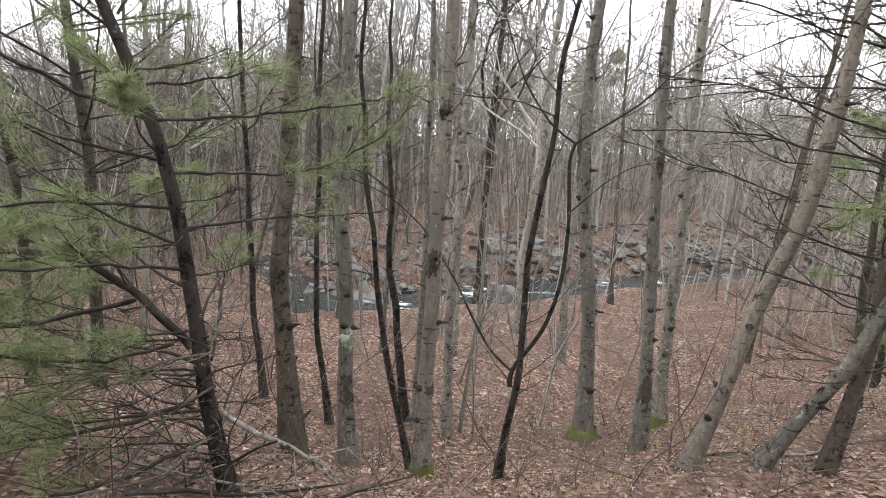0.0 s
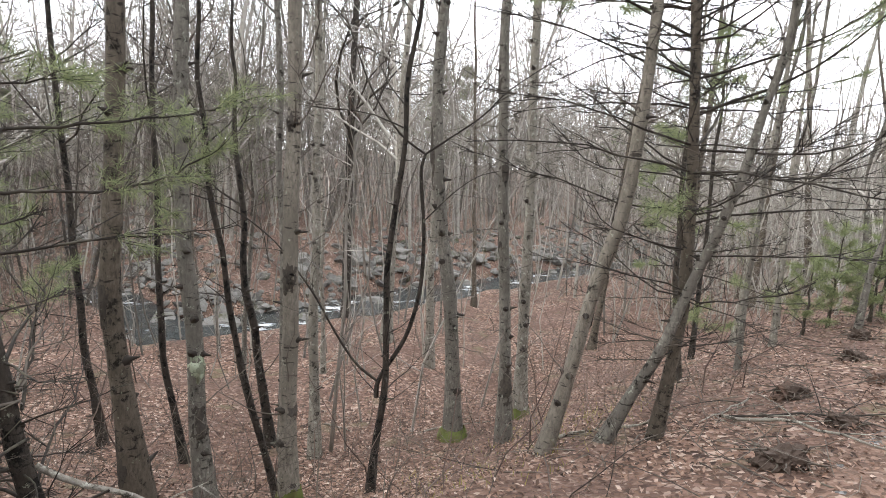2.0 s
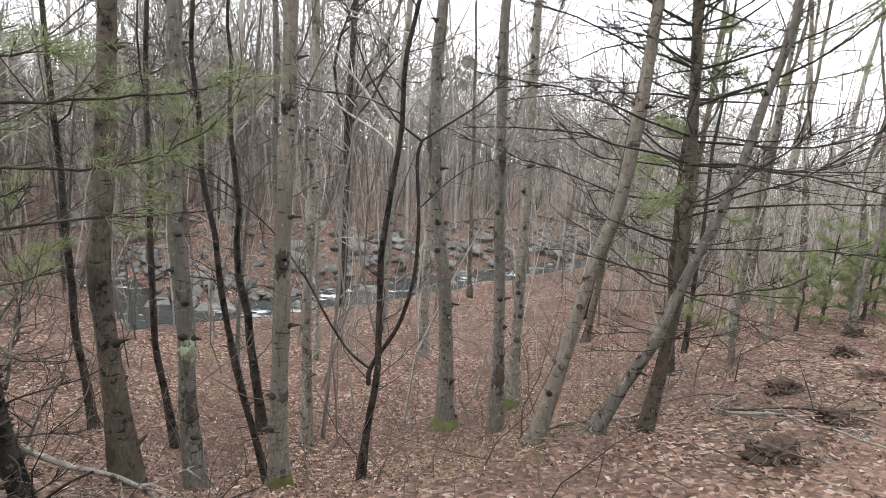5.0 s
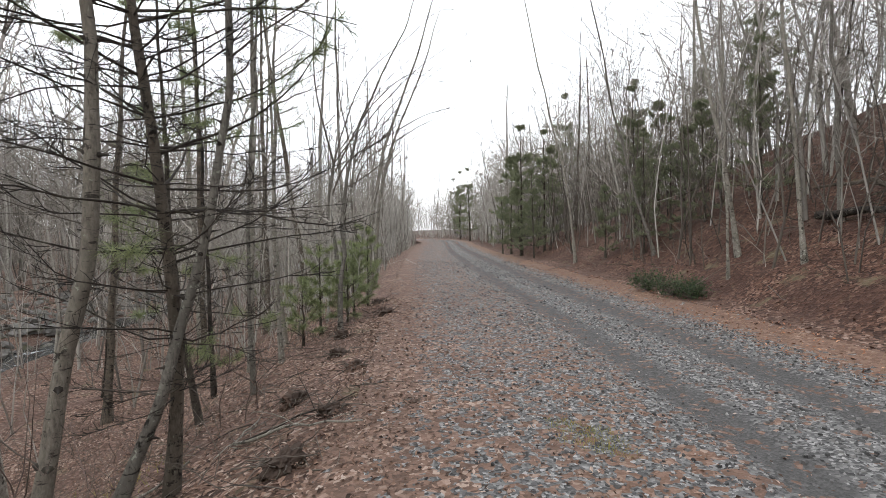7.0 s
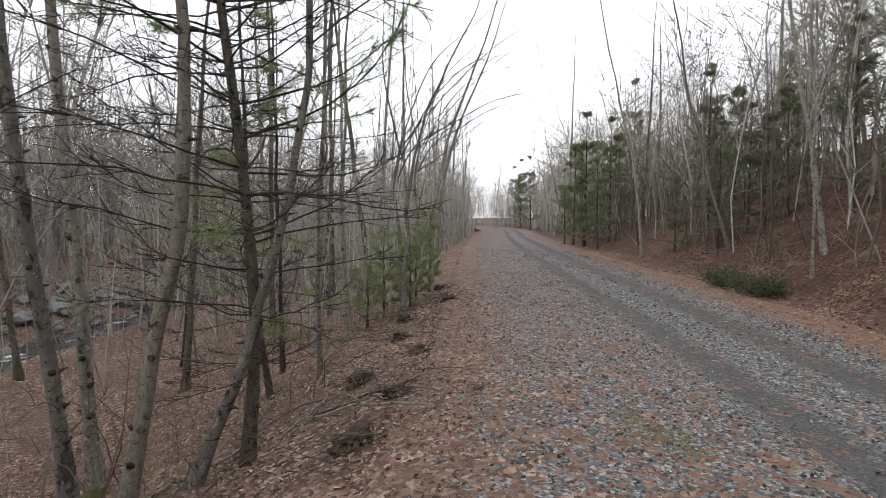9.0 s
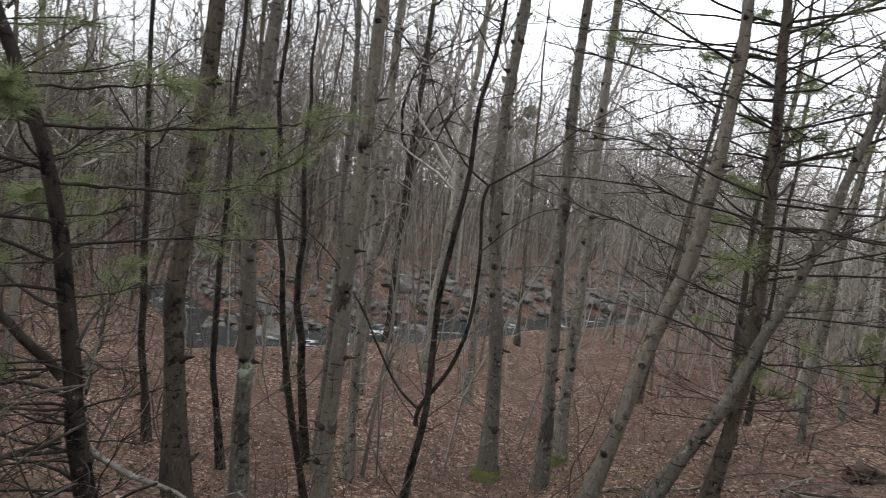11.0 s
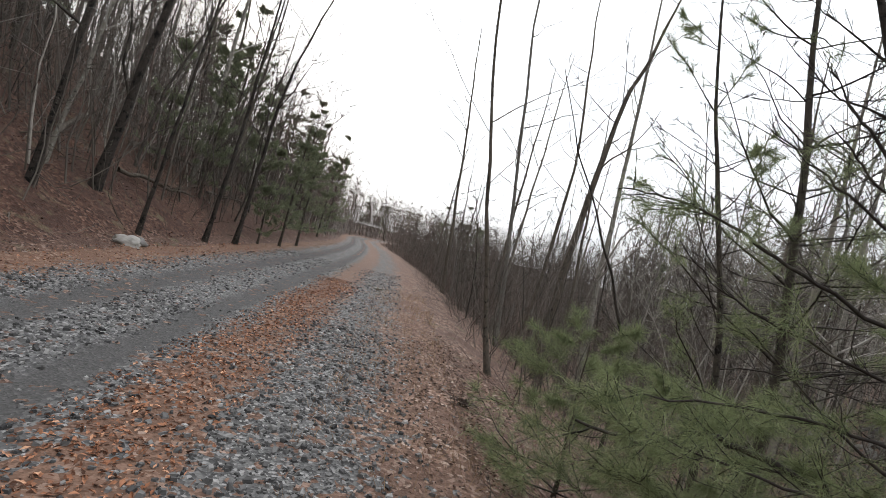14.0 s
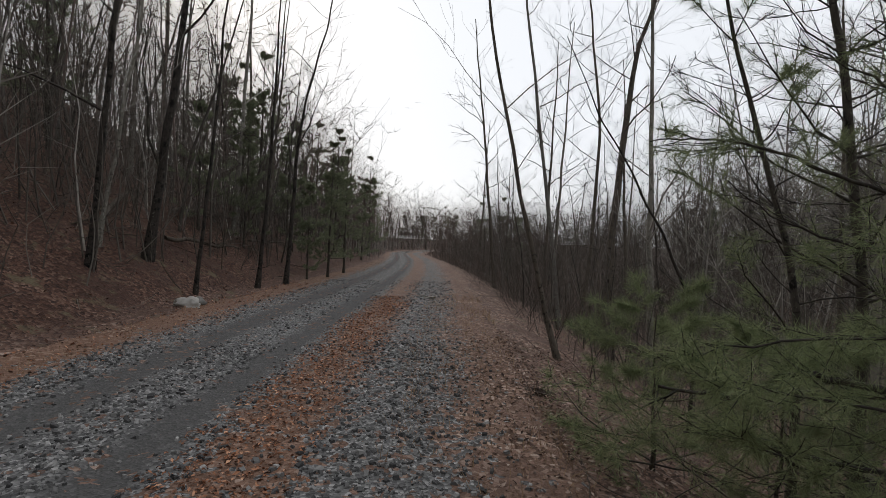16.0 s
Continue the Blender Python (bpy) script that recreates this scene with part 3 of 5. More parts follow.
    ("far1", (16.90, 17.70), [(0.25, -0.24, 7.9), (0.6, -0.58, 12.8)], 16, 0.203, BARK_PALE, 10, 0.3, "tall pale tree rising behind the bank"),
]
NEAR += [
    ("r2", (10.41, 9.05), [(0.11, -0.06, 2.25), (0.52, -0.39, 4.32), (1.17, -0.93, 6.12)], 8.5, 0.117, BARK_PALE, 12, 0.3, "pale tree arching over the track"),
    ("r3", (7.00, 6.72), [(0.1, -0.01, 1.98), (0.51, -0.11, 3.78), (1.28, -0.42, 5.04)], 6.5, 0.081, BARK_GREY, 12, 0.3, "slim grey tree leaning out from the bank"),
    ("r4", (13.52, 11.52), [(0.14, -0.14, 2.7), (0.57, -0.56, 4.95), (1.26, -1.19, 6.75)], 9, 0.135, BARK_PALE, 12, 0.3, "pale tree bending over the track"),
    ("r5", (5.89, 6.91), [(-0.03, 0.09, 1.98), (0.09, 0.03, 3.78)], 8.5, 0.072, BARK_PALE, 8, 0.35, "slender pale sapling on the bank"),
    ("r6", (4.79, 6.16), [(0.06, 0.11, 1.98), (0.26, 0.09, 3.78)], 8, 0.063, BARK_GREY, 8, 0.35, "slender grey sapling on the bank"),
    ("r7", (7.28, 8.47), [(-0.11, 0.06, 1.98), (0.03, 0.2, 3.78)], 9, 0.090, BARK_PALE, 8, 0.35, "slim lichened sapling on the bank"),
    ("r8", (5.23, 7.73), [(0.06, 0.11, 1.98), (0.11, 0.23, 3.78)], 9, 0.072, BARK_DARK, 8, 0.35, "slender dark sapling below the bank"),
]
SCAB = bark("black_scab", (0.085, 0.072, 0.06), (0.03, 0.026, 0.022), (0.16, 0.16, 0.13), 0.6, 0.62)
LICHEN = bark("green_lichen", (0.3, 0.33, 0.25), (0.16, 0.18, 0.12), (0.36, 0.4, 0.3), 0.66, 0.5)
GROWTHS = {
    "A": [(0.05, 0.75, SCAB, "scar", "dark flaking scar on the foot"), (1.5, 1.9, SCAB, "scar", "dark rough scar")],
    "B": [(1.18, 1.42, LICHEN, "lichen", "pale green lichen patch"), (0.62, 1.0, SCAB, "scab", "dark scab on the bark"), (2.75, 2.88, SCAB, "scab", "dark ring on the bark")],
    "C": [(0.85, 1.0, SCAB, "scab", "dark ring on the bark"), (1.95, 2.2, SCAB, "scab", "dark scab on the bark"), (3.28, 3.4, SCAB, "scab", "dark collar on the bark")],
    "E": [(0.9, 1.6, SCAB, "scab", "black scab along the stem")],
    "G": [(1.55, 1.75, SCAB, "scab", "black scab on the stem"), (2.0, 2.35, SCAB, "scab", "black scab on the stem"), (2.9, 3.1, SCAB, "scab", "black scab on the stem")],
    "H": [(3.4, 4.3, SCAB, "scab", "dark rough bark on the upper trunk"), (4.9, 5.4, SCAB, "scab", "dark rough bark on the upper trunk")],
    "J": [(0.55, 1.0, SCAB, "scab", "black scab on the bark"), (2.3, 2.6, SCAB, "scab", "black scab on the bark"), (3.1, 3.4, SCAB, "scab", "black scab on the bark"), (4.0, 4.4, SCAB, "scab", "black swollen collar")],
    "L": [(2.75, 3.0, SCAB, "scab", "dark elbow scar")],
}
for i, (key, foot, offs, h, girth, bark_, nl, low, label) in enumerate(NEAR):
    tree("tree", foot, offs, h, girth, bark_, TWIG_DARK if bark_ in (BARK_DARK, BARK_PINE) else WOODS_PALE if bark_ is BARK_PALE else TWIG, 100 + i, label, nl, low, patches=GROWTHS.get(key, ()))

def forked_sapling(base):
    """A thin sapling that forks low and sends one long curving stem up and over."""
    root = tagged(new("sapling"), "thin forked bare sapling with one long curving stem", "sapling")
    root.location = (*base, z_at(*base) - 0.03)
    rng = np.random.RandomState(61)
    lines = [('stem', [(0.02, -0.0, 1.01), (0.01, -0.0, 1.18), (0.27, -0.02, 1.59), (0.39, -0.03, 2.09), (0.38, -0.03, 2.67), (0.31, -0.02, 3.18), (0.35, -0.02, 3.33)], 0.024, 0.014),
             ('branch', [(0.35, -0.02, 3.33), (0.12, -0.01, 3.47), (-0.16, 0.0, 3.84), (-0.34, -0.0, 4.3), (-0.43, -0.01, 4.52)], 0.011, 0.004),
             ('branch', [(0.35, -0.02, 3.33), (0.58, -0.05, 3.5), (0.85, -0.1, 3.7), (1.02, -0.14, 3.92), (1.45, -0.27, 4.23)], 0.011, 0.004),
             ('branch', [(0.01, -0.0, 1.18), (-0.19, 0.0, 1.33), (-0.4, -0.0, 1.65), (-0.57, -0.02, 1.97), (-0.71, -0.03, 2.17), (-0.92, -0.06, 2.47), (-1.26, -0.13, 2.75), (-1.62, -0.23, 2.87)], 0.014, 0.004),
             ('branch', [(0.37, -0.02, 2.72), (0.62, -0.06, 3.0), (0.83, -0.1, 3.17), (1.09, -0.16, 3.24)], 0.007, 0.002)]
    for name, pts, r0, r1 in lines:
        p = np.array(pts, float)
        t = np.linspace(0, len(p) - 1, len(p) * 4)
        p = np.stack([np.interp(t, np.arange(len(pts)), p[:, a]) for a in range(3)], -1)
        for _ in range(3):
            p[1:-1] = (p[:-2] + 2 * p[1:-1] + p[2:]) / 4
        g = Geo()
        g.tube(p, np.linspace(r0, r1, len(p)), 7)
        if name == "branch":
            for _ in range(4):
                i = rng.randint(3, len(p) - 1)
                grow(rng, g, p[i], unit(p[i] - p[i - 1]) + rng.normal(0, 0.5, 3), rng.uniform(0.15, 0.4), r1 * 1.2, 1, 4, 0.15, 0.04, (1, 3))
        part(name, g, BARK_DARK if name == "stem" else TWIG_DARK, root)
    return root


forked_sapling((0.28, 5.22))


def arching_tree(base, lines, label, seed):
    """A bare tree whose long limbs arch out over the track."""
    root = tagged(new("tree"), label, "tree")
    root.location = (*base, z_at(*base) - 0.05)
    rng = np.random.RandomState(seed)
    for k, (pts, r0, r1) in enumerate(lines):
        p = np.array(pts, float)
        t = np.linspace(0, len(p) - 1, len(p) * 4)
        p = np.stack([np.interp(t, np.arange(len(pts)), p[:, a]) for a in range(3)], -1)
        for _ in range(3):
            p[1:-1] = (p[:-2] + 2 * p[1:-1] + p[2:]) / 4
        g = Geo()
        g.tube(p, np.linspace(r0, r1, len(p)), 7 if k else 10)
        for _ in range(13 if k else 0):
            i = rng.randint(4, len(p) - 1)
            grow(rng, g, p[i], unit(p[i] - p[i - 1]) + rng.normal(0, 0.45, 3) + np.array([0, 0, 0.15]), rng.uniform(0.5, 1.3), r1 * 1.5, 1, 4, 0.12, 0.04, (2, 5))
        part("limb" if k else "trunk", g, TWIG if k else BARK_GREY, root)
    return root


ARCH = [
    ([(0.0, 0.0, 0.0), (0.0, 0.0, 1.45), (-0.12, 0.11, 2.54), (0.0, 0.0, 3.42)], 0.049, 0.030),
    ([(-0.08, 0.07, 2.65), (0.2, -0.19, 3.53), (0.8, -0.83, 3.99), (1.35, -1.52, 4.51), (1.78, -2.18, 4.66)], 0.023, 0.005),
    ([(0.0, 0.0, 3.2), (0.5, -0.49, 4.56), (1.08, -1.16, 5.39), (1.61, -1.9, 5.52)], 0.019, 0.004),
    ([(0.0, 0.0, 3.42), (0.2, -0.19, 3.8), (0.8, -0.82, 4.8), (1.35, -1.52, 5.64), (1.9, -2.4, 6.25)], 0.019, 0.004),
    ([(0.0, 0.0, 3.42), (0.11, -0.11, 3.98), (0.48, -0.48, 5.38), (1.21, -1.34, 6.26), (1.61, -1.91, 6.91)], 0.019, 0.004),
    ([(0.0, 0.0, 3.42), (-0.27, 0.27, 5.1), (-0.23, 0.19, 6.84)], 0.026, 0.006),
]
arching_tree((8.9, 8.6), ARCH, "grey bare tree with long limbs arching over the track", 65)
arching_tree((12.2, 11.0), [([(q[0] * 1.1, q[1] * 1.1, q[2] * 1.15) for q in pts], a_, b_) for pts, a_, b_ in ARCH], "bare tree farther on, its limbs reaching over the track", 66)


def moss_skirt(x, y, r, seed):
    """A cushion of moss round a trunk's foot."""
    rng = np.random.RandomState(seed)
    g = Geo()
    a = np.linspace(0, 2 * math.pi, 25)[:-1]
    rings = []
    for k, (rr, zz) in enumerate([(1.75, -0.05), (1.55, 0.05), (1.32, 0.1), (1.16, 0.16)]):
        w = rr * r * (1 + rng.normal(0, 0.06, 24))
        rings.append(np.stack([np.cos(a) * w, np.sin(a) * w, zz + rng.normal(0, 0.012, 24)], -1))
    i, j = np.meshgrid(np.arange(3), np.arange(24), indexing="ij")
    jn = (j + 1) % 24
    g.add(np.concatenate(rings), np.stack([i * 24 + j, i * 24 + jn, (i + 1) * 24 + jn, (i + 1) * 24 + j], -1).reshape(-1, 4))
    o = tagged(new("moss", g.mesh("moss", MOSS)), "cushion of green moss round a tree's foot", "moss")
    o.location = (x, y, z_at(x, y))


MOSS = rock_material("moss_cushion", (0.06, 0.075, 0.02), (0.13, 0.15, 0.04), (0.08, 0.06, 0.03))
moss_skirt(1.44, 7.20, 0.13, 771)
moss_skirt(2.49, 7.58, 0.11, 772)
moss_skirt(-0.43, 4.82, 0.08, 773)

# ---------------- the woods round about ----------------
KINDS = []
for i in range(7):
    h = [11, 13, 9, 12, 14, 8, 10][i]
    t = tree("tree", (300 + i * 6, 300), [(R.uniform(-0.3, 0.3), R.uniform(-0.3, 0.3), h * 0.5)], h, [0.14, 0.2, 0.09, 0.16, 0.22, 0.08, 0.12][i],
             [BARK_GREY, BARK_ROUGH, BARK_PALE, BARK_TAN, BARK_PALE, BARK_DARK, BARK_GREY][i], WOODS_PALE if i in (2, 4) else TWIG, 500 + i, "", [10, 11, 8, 10, 11, 8, 9][i], 0.28, 7, 0.28, 0.7, 2, kids=(2, 5))
    KINDS.append(t)
LABELS = ["slim grey-barked bare tree", "brown rough-barked bare tree", "thin pale bare sapling", "tan-barked bare tree", "tall pale bare tree", "thin dark bare sapling", "slender grey bare tree"]


def clear(x, y, u):
    """Keeps trees off the track, the stream and the standing place."""
    if -4.3 < u < 3.4:
        return False
    return not (-6 < x < 6 and 0 < u < 7.5)


for side, count, xr, ur in (("flat", 34, (-24, 28), (6, 13.5)), ("bank", 46, (9, 48), (3.4, 9)), ("west", 9, (-48, -20), (4, 12)), ("hill", 50, (5, 60), (-26, -4.6)), ("hill", 46, (-60, -4), (-26, -4.6))):
    made = 0
    while made < count:
        x, u = R.uniform(*xr), ur[0] + (ur[1] - ur[0]) * R.uniform(0, 1)
        y = float(beside(x, u))
        mid, half = brook(x)
        if not clear(x, y, u) or abs(y - mid) < half + 1.0 or (side == "flat" and abs(x) < 5 and u < 10):
            continue
        k = R.randint(7)
        sc = R.uniform(0.7, 1.15)
        m = Matrix.Translation((x, y, z_at(x, y) - 0.05)) @ Euler((R.normal(0, 0.05), R.normal(0, 0.05), R.uniform(0, 6.28))).to_matrix().to_4x4()
        c = copy_thing(KINDS[k], m)
        c.scale = (sc, sc, sc)
        tagged(c, LABELS[k] + (" on the leafy hillside" if side == "hill" else " on the leafy valley floor" if side == "flat" else " on the bank beside the track"), "tree", "woodland trees")
        made += 1
for t in KINDS:
    for o in (*t.children_recursive, t):
        bpy.data.objects.remove(o)


def sliver(out, p, q, r, rng):
    """One tapering twig as a thin three-cornered blade."""
    side = unit(np.cross(q - p, rng.normal(0, 1, 3))) * r
    out.append(np.stack([p - side, p + side, q]))


def stem(rng, h, thick, boughs, twigs, start, flare=1.0, solid=True, crook=0.06):
    """Corners and faces of one slender bare tree, kept light."""
    g, blades = Geo(), []
    pts = limb_path(rng, (0, 0, 0), (rng.normal(0, 0.05), rng.normal(0, 0.05), 1), h, 5, crook, 0.07)
    m = len(pts) - 1
    r = h * thick
    g.tube(pts, np.linspace(r, r * 0.14, m + 1), 4 if solid else 3)
    for _ in range(boughs):
        f = rng.uniform(start, 0.98) * m
        i = min(int(f), m - 1)
        q = pts[i] + (pts[i + 1] - pts[i]) * (f - i)
        a = rng.uniform(0, 6.28)
        bp = limb_path(rng, q, (math.cos(a) * flare, math.sin(a) * flare, 1.0), h * rng.uniform(0.1, 0.28), 2, 0.2, 0.08)
        rb = max(r * rng.uniform(0.2, 0.38), 0.001 * h)
        if solid:
            g.tube(bp, [rb, rb * 0.7, rb * 0.25], 3)
        else:
            sliver(blades, bp[0], bp[2], rb, rng)
        for _ in range(twigs):
            w_ = rng.uniform(0.15, 1)
            q2 = bp[0] + (bp[1] - bp[0]) * w_ * 2 if w_ < 0.5 else bp[1] + (bp[2] - bp[1]) * (w_ * 2 - 1)
            d = unit(bp[2] - bp[0]) + rng.normal(0, 0.75, 3) + np.array([0, 0, 0.15])
            sliver(blades, q2, q2 + unit(d) * h * rng.uniform(0.04, 0.12), max(rb * 0.5, 0.0006 * h), rng)
    v = np.concatenate(blades)
    g.add(v, np.arange(len(v)).reshape(-1, 3))
    return np.concatenate(g.v), g


TALL = [stem(np.random.RandomState(40 + i), 10.0, [0.004, 0.006, 0.008, 0.0045, 0.0065, 0.005][i], 28, 7, 0.16, 1.9, False, 0.09) for i in range(6)]
POLE = [stem(np.random.RandomState(50 + i), 8.0, [0.0035, 0.005, 0.006, 0.004, 0.0045][i], 11, 4, 0.15, 1.9, False, 0.13) for i in range(5)]
LEAN = [stem(np.random.RandomState(55 + i), 8.0, [0.0022, 0.003, 0.004, 0.0026, 0.003][i], 15, 5, 0.15, 1.7, False, 0.13) for i in range(5)]
THIN = [stem(np.random.RandomState(60 + i), 4.0, [0.0035, 0.005, 0.006, 0.004][i], 12, 4, 0.12, 1.8, False, 0.16) for i in range(4)]
BRUSH = [stem(np.random.RandomState(70 + i), 1.6, [0.004, 0.005, 0.006, 0.004][i], 10, 4, 0.05, 2.0, False, 0.25) for i in range(4)]


def strew(name, shapes, count, area, scale, seed, label, mat, category="woods", lean=0.05):
    """Many plants alike, too many to count, as one object. area gives x and the distance from the track."""
    rng = np.random.RandomState(seed)
    g = Geo()
    made = 0
    while made < count:
        x, u = rng.uniform(*area[0]), rng.uniform(*area[1])
        y = float(beside(x, u))
        mid, half = brook(x)
        if abs(y - mid) < half + 0.5:
            continue
        made += 1
        v, src = shapes[rng.randint(len(shapes))]
        k = rng.uniform(*scale)
        m = np.array((Euler((rng.normal(0, lean), rng.normal(0, lean), rng.uniform(0, 6.28))).to_matrix() * k))
        base = g.n
        g.v.append(v @ m.T + np.array([x, y, z_at(x, y) - 0.06]))
        g.f.extend(f + base for f in src.f)
        g.n += len(v)
    return tagged(new(name, g.mesh(name, mat)), label, category, kind="stuff")


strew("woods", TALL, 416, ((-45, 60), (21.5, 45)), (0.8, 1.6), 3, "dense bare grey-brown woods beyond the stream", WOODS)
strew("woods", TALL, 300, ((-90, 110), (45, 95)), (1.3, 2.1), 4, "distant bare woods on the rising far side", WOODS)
strew("woods", TALL, 176, ((45, 150), (3.6, 30)), (0.6, 1.2), 5, "bare woods along the far reach of the track", WOODS_HAZED)
strew("woods", TALL, 220, ((14, 130), (-38, -4.3)), (0.7, 1.3), 6, "bare woods on the far hillside by the track", WOODS)
strew("woods", TALL, 176, ((-150, -40), (3.6, 30)), (0.4, 0.8), 8, "bare woods lining the far track", TWIG)
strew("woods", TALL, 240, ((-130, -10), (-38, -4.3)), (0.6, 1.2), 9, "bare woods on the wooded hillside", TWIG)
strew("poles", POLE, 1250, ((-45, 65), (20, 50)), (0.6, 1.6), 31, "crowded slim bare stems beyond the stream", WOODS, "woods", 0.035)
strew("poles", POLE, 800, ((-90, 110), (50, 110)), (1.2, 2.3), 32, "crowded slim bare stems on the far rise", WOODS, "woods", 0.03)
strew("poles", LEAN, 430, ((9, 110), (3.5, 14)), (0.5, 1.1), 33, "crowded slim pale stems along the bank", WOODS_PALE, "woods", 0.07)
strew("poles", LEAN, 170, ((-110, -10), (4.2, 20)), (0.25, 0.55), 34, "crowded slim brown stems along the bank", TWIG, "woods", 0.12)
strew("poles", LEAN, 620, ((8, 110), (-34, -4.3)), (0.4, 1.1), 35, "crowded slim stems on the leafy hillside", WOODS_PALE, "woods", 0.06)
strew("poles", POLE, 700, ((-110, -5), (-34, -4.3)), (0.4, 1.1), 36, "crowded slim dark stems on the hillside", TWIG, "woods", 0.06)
strew("poles", POLE, 120, ((-14, 16), (8, 14)), (0.3, 0.8), 37, "slim bare stems on the valley floor", WOODS, "woods", 0.08)
strew("woods", TALL, 150, ((-150, -28), (-10, -3.7)), (0.5, 0.95), 41, "bare trees crowding the far track's hill side", WOODS_RED)
strew("woods", TALL, 330, ((-85, -13), (8, 48)), (0.42, 0.78), 56, "bare grey-brown woods down the valley", TWIG)
strew("woods", TALL, 200, ((40, 140), (-24, -4)), (0.7, 1.2), 54, "bare trees closing the far bend", WOODS_HAZED)
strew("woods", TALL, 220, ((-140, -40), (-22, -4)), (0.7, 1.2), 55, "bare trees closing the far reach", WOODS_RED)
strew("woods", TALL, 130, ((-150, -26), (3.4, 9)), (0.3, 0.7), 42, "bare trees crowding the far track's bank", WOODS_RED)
strew("woods", TALL, 100, ((28, 150), (-10, -3.8)), (0.5, 0.95), 43, "bare trees along the far bend, hill side", WOODS_HAZED)
strew("woods", TALL, 150, ((22, 150), (3.4, 14)), (0.5, 1.0), 44, "bare trees along the far bend, paled by painted haze", WOODS_HAZED)
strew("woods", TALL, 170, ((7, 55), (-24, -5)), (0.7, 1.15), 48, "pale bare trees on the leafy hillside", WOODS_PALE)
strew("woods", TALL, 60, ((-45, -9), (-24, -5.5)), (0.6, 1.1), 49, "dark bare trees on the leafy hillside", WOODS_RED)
strew("woods", TALL, 300, ((-75, 70), (-42, -15)), (0.8, 1.35), 45, "bare woods along the hill's crest", WOODS)
strew("brushwood", BRUSH, 700, ((-90, -6), (3.0, 7)), (0.5, 1.3), 46, "reddish brush along the bank edge", WOODS_RED, "brush", 0.3)
strew("brushwood", BRUSH, 260, ((9, 60), (3.2, 7)), (0.5, 1.3), 47, "pale brush along the bank edge", WOODS_PALE, "brush", 0.3)
strew("brushwood", BRUSH, 900, ((-40, -6.5), (3.6, 16)), (0.8, 2.0), 51, "tangled grey-brown brush below the bank", TWIG, "brush", 0.25)
strew("saplings", THIN, 420, ((-40, -7), (4.5, 18)), (0.4, 1.2), 52, "thin grey-brown saplings below the bank", TWIG, "saplings", 0.12)
strew("brushwood", BRUSH, 420, ((7.5, 40), (4, 12)), (0.8, 1.8), 53, "tangled pale brush below the bank", WOODS_PALE, "brush", 0.2)
strew("saplings", THIN, 800, ((-40, 50), (11, 40)), (0.6, 1.6), 11, "thin bare saplings crowding the valley floor", WOODS, "saplings")
strew("saplings", THIN, 494, ((8, 60), (3.2, 8)), (0.7, 1.9), 12, "thin pale bare saplings along the bank", WOODS_PALE, "saplings", 0.12)
strew("saplings", THIN, 330, ((-70, -8), (3.4, 9)), (0.5, 1.2), 13, "thin brown bare saplings along the bank", TWIG, "saplings", 0.14)
strew("saplings", THIN, 798, ((-70, 70), (-22, -4.2)), (0.5, 1.4), 14, "thin bare saplings on the leafy hillside", WOODS, "saplings")
strew("brushwood", BRUSH, 560, ((-60, 60), (3.4, 9)), (0.5, 1.3), 15, "low tangled reddish-brown brush on the bank", WOODS_RED, "brush", 0.25)
strew("brushwood", BRUSH, 760, ((-35, 45), (10, 36)), (0.7, 1.7), 16, "low bare brush beside the stream", WOODS, "brush", 0.2)
strew("brushwood", BRUSH, 300, ((-60, 60), (-12, -4.0)), (0.5, 1.1), 17, "low bare brush at the hillside's foot", TWIG, "brush", 0.25)

strew("brushwood", BRUSH, 420, ((34, 110), (-12, -3.3)), (1.0, 2.6), 81, "grey-brown brush closing the far bend", WOODS, "brush", 0.2)
strew("brushwood", BRUSH, 420, ((-120, -40), (-10, -3.2)), (1.0, 2.6), 82, "grey-brown brush closing the far reach", WOODS, "brush", 0.2)
strew("brushwood", BRUSH, 650, ((-34, -7), (-15, -4.2)), (0.6, 1.7), 83, "tangled dark brush on the leafy hillside", TWIG, "brush", 0.35)
strew("brushwood", BRUSH, 260, ((8, 34), (-14, -4.2)), (0.5, 1.4), 84, "sparse grey brush on the leafy hillside", WOODS, "brush", 0.35)
strew("saplings", THIN, 260, ((-34, -8), (-20, -6)), (0.6, 1.5), 85, "thin crooked saplings on the steep hillside", TWIG, "saplings", 0.2)

strew("woods", TALL, 90, ((6, 42), (8.5, 15)), (0.7, 1.15), 86, "bare grey-brown trees below the bank", WOODS)
strew("woods", TALL, 110, ((13, 45), (-18, -4.6)), (0.55, 0.9), 87, "grey bare trees crowding the hillside", WOODS)
strew("woods", TALL, 190, ((60, 170), (-48, -9)), (0.7, 1.25), 88, "far bare woods beyond the bend", WOODS_HAZED)
strew("woods", TALL, 170, ((-220, -110), (-50, -4)), (0.7, 1.25), 89, "far bare woods at the track's end", TWIG)
strew("brushwood", BRUSH, 260, ((55, 140), (-40, -9)), (1.8, 3.4), 90, "far grey-brown thicket beyond the bend", WOODS, "brush", 0.2)
strew("brushwood", BRUSH, 220, ((-190, -100), (-40, -3.5)), (1.8, 3.4), 94, "far grey-brown thicket at the track's end", TWIG, "brush", 0.2)

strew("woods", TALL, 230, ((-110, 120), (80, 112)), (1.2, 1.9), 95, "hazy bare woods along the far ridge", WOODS)

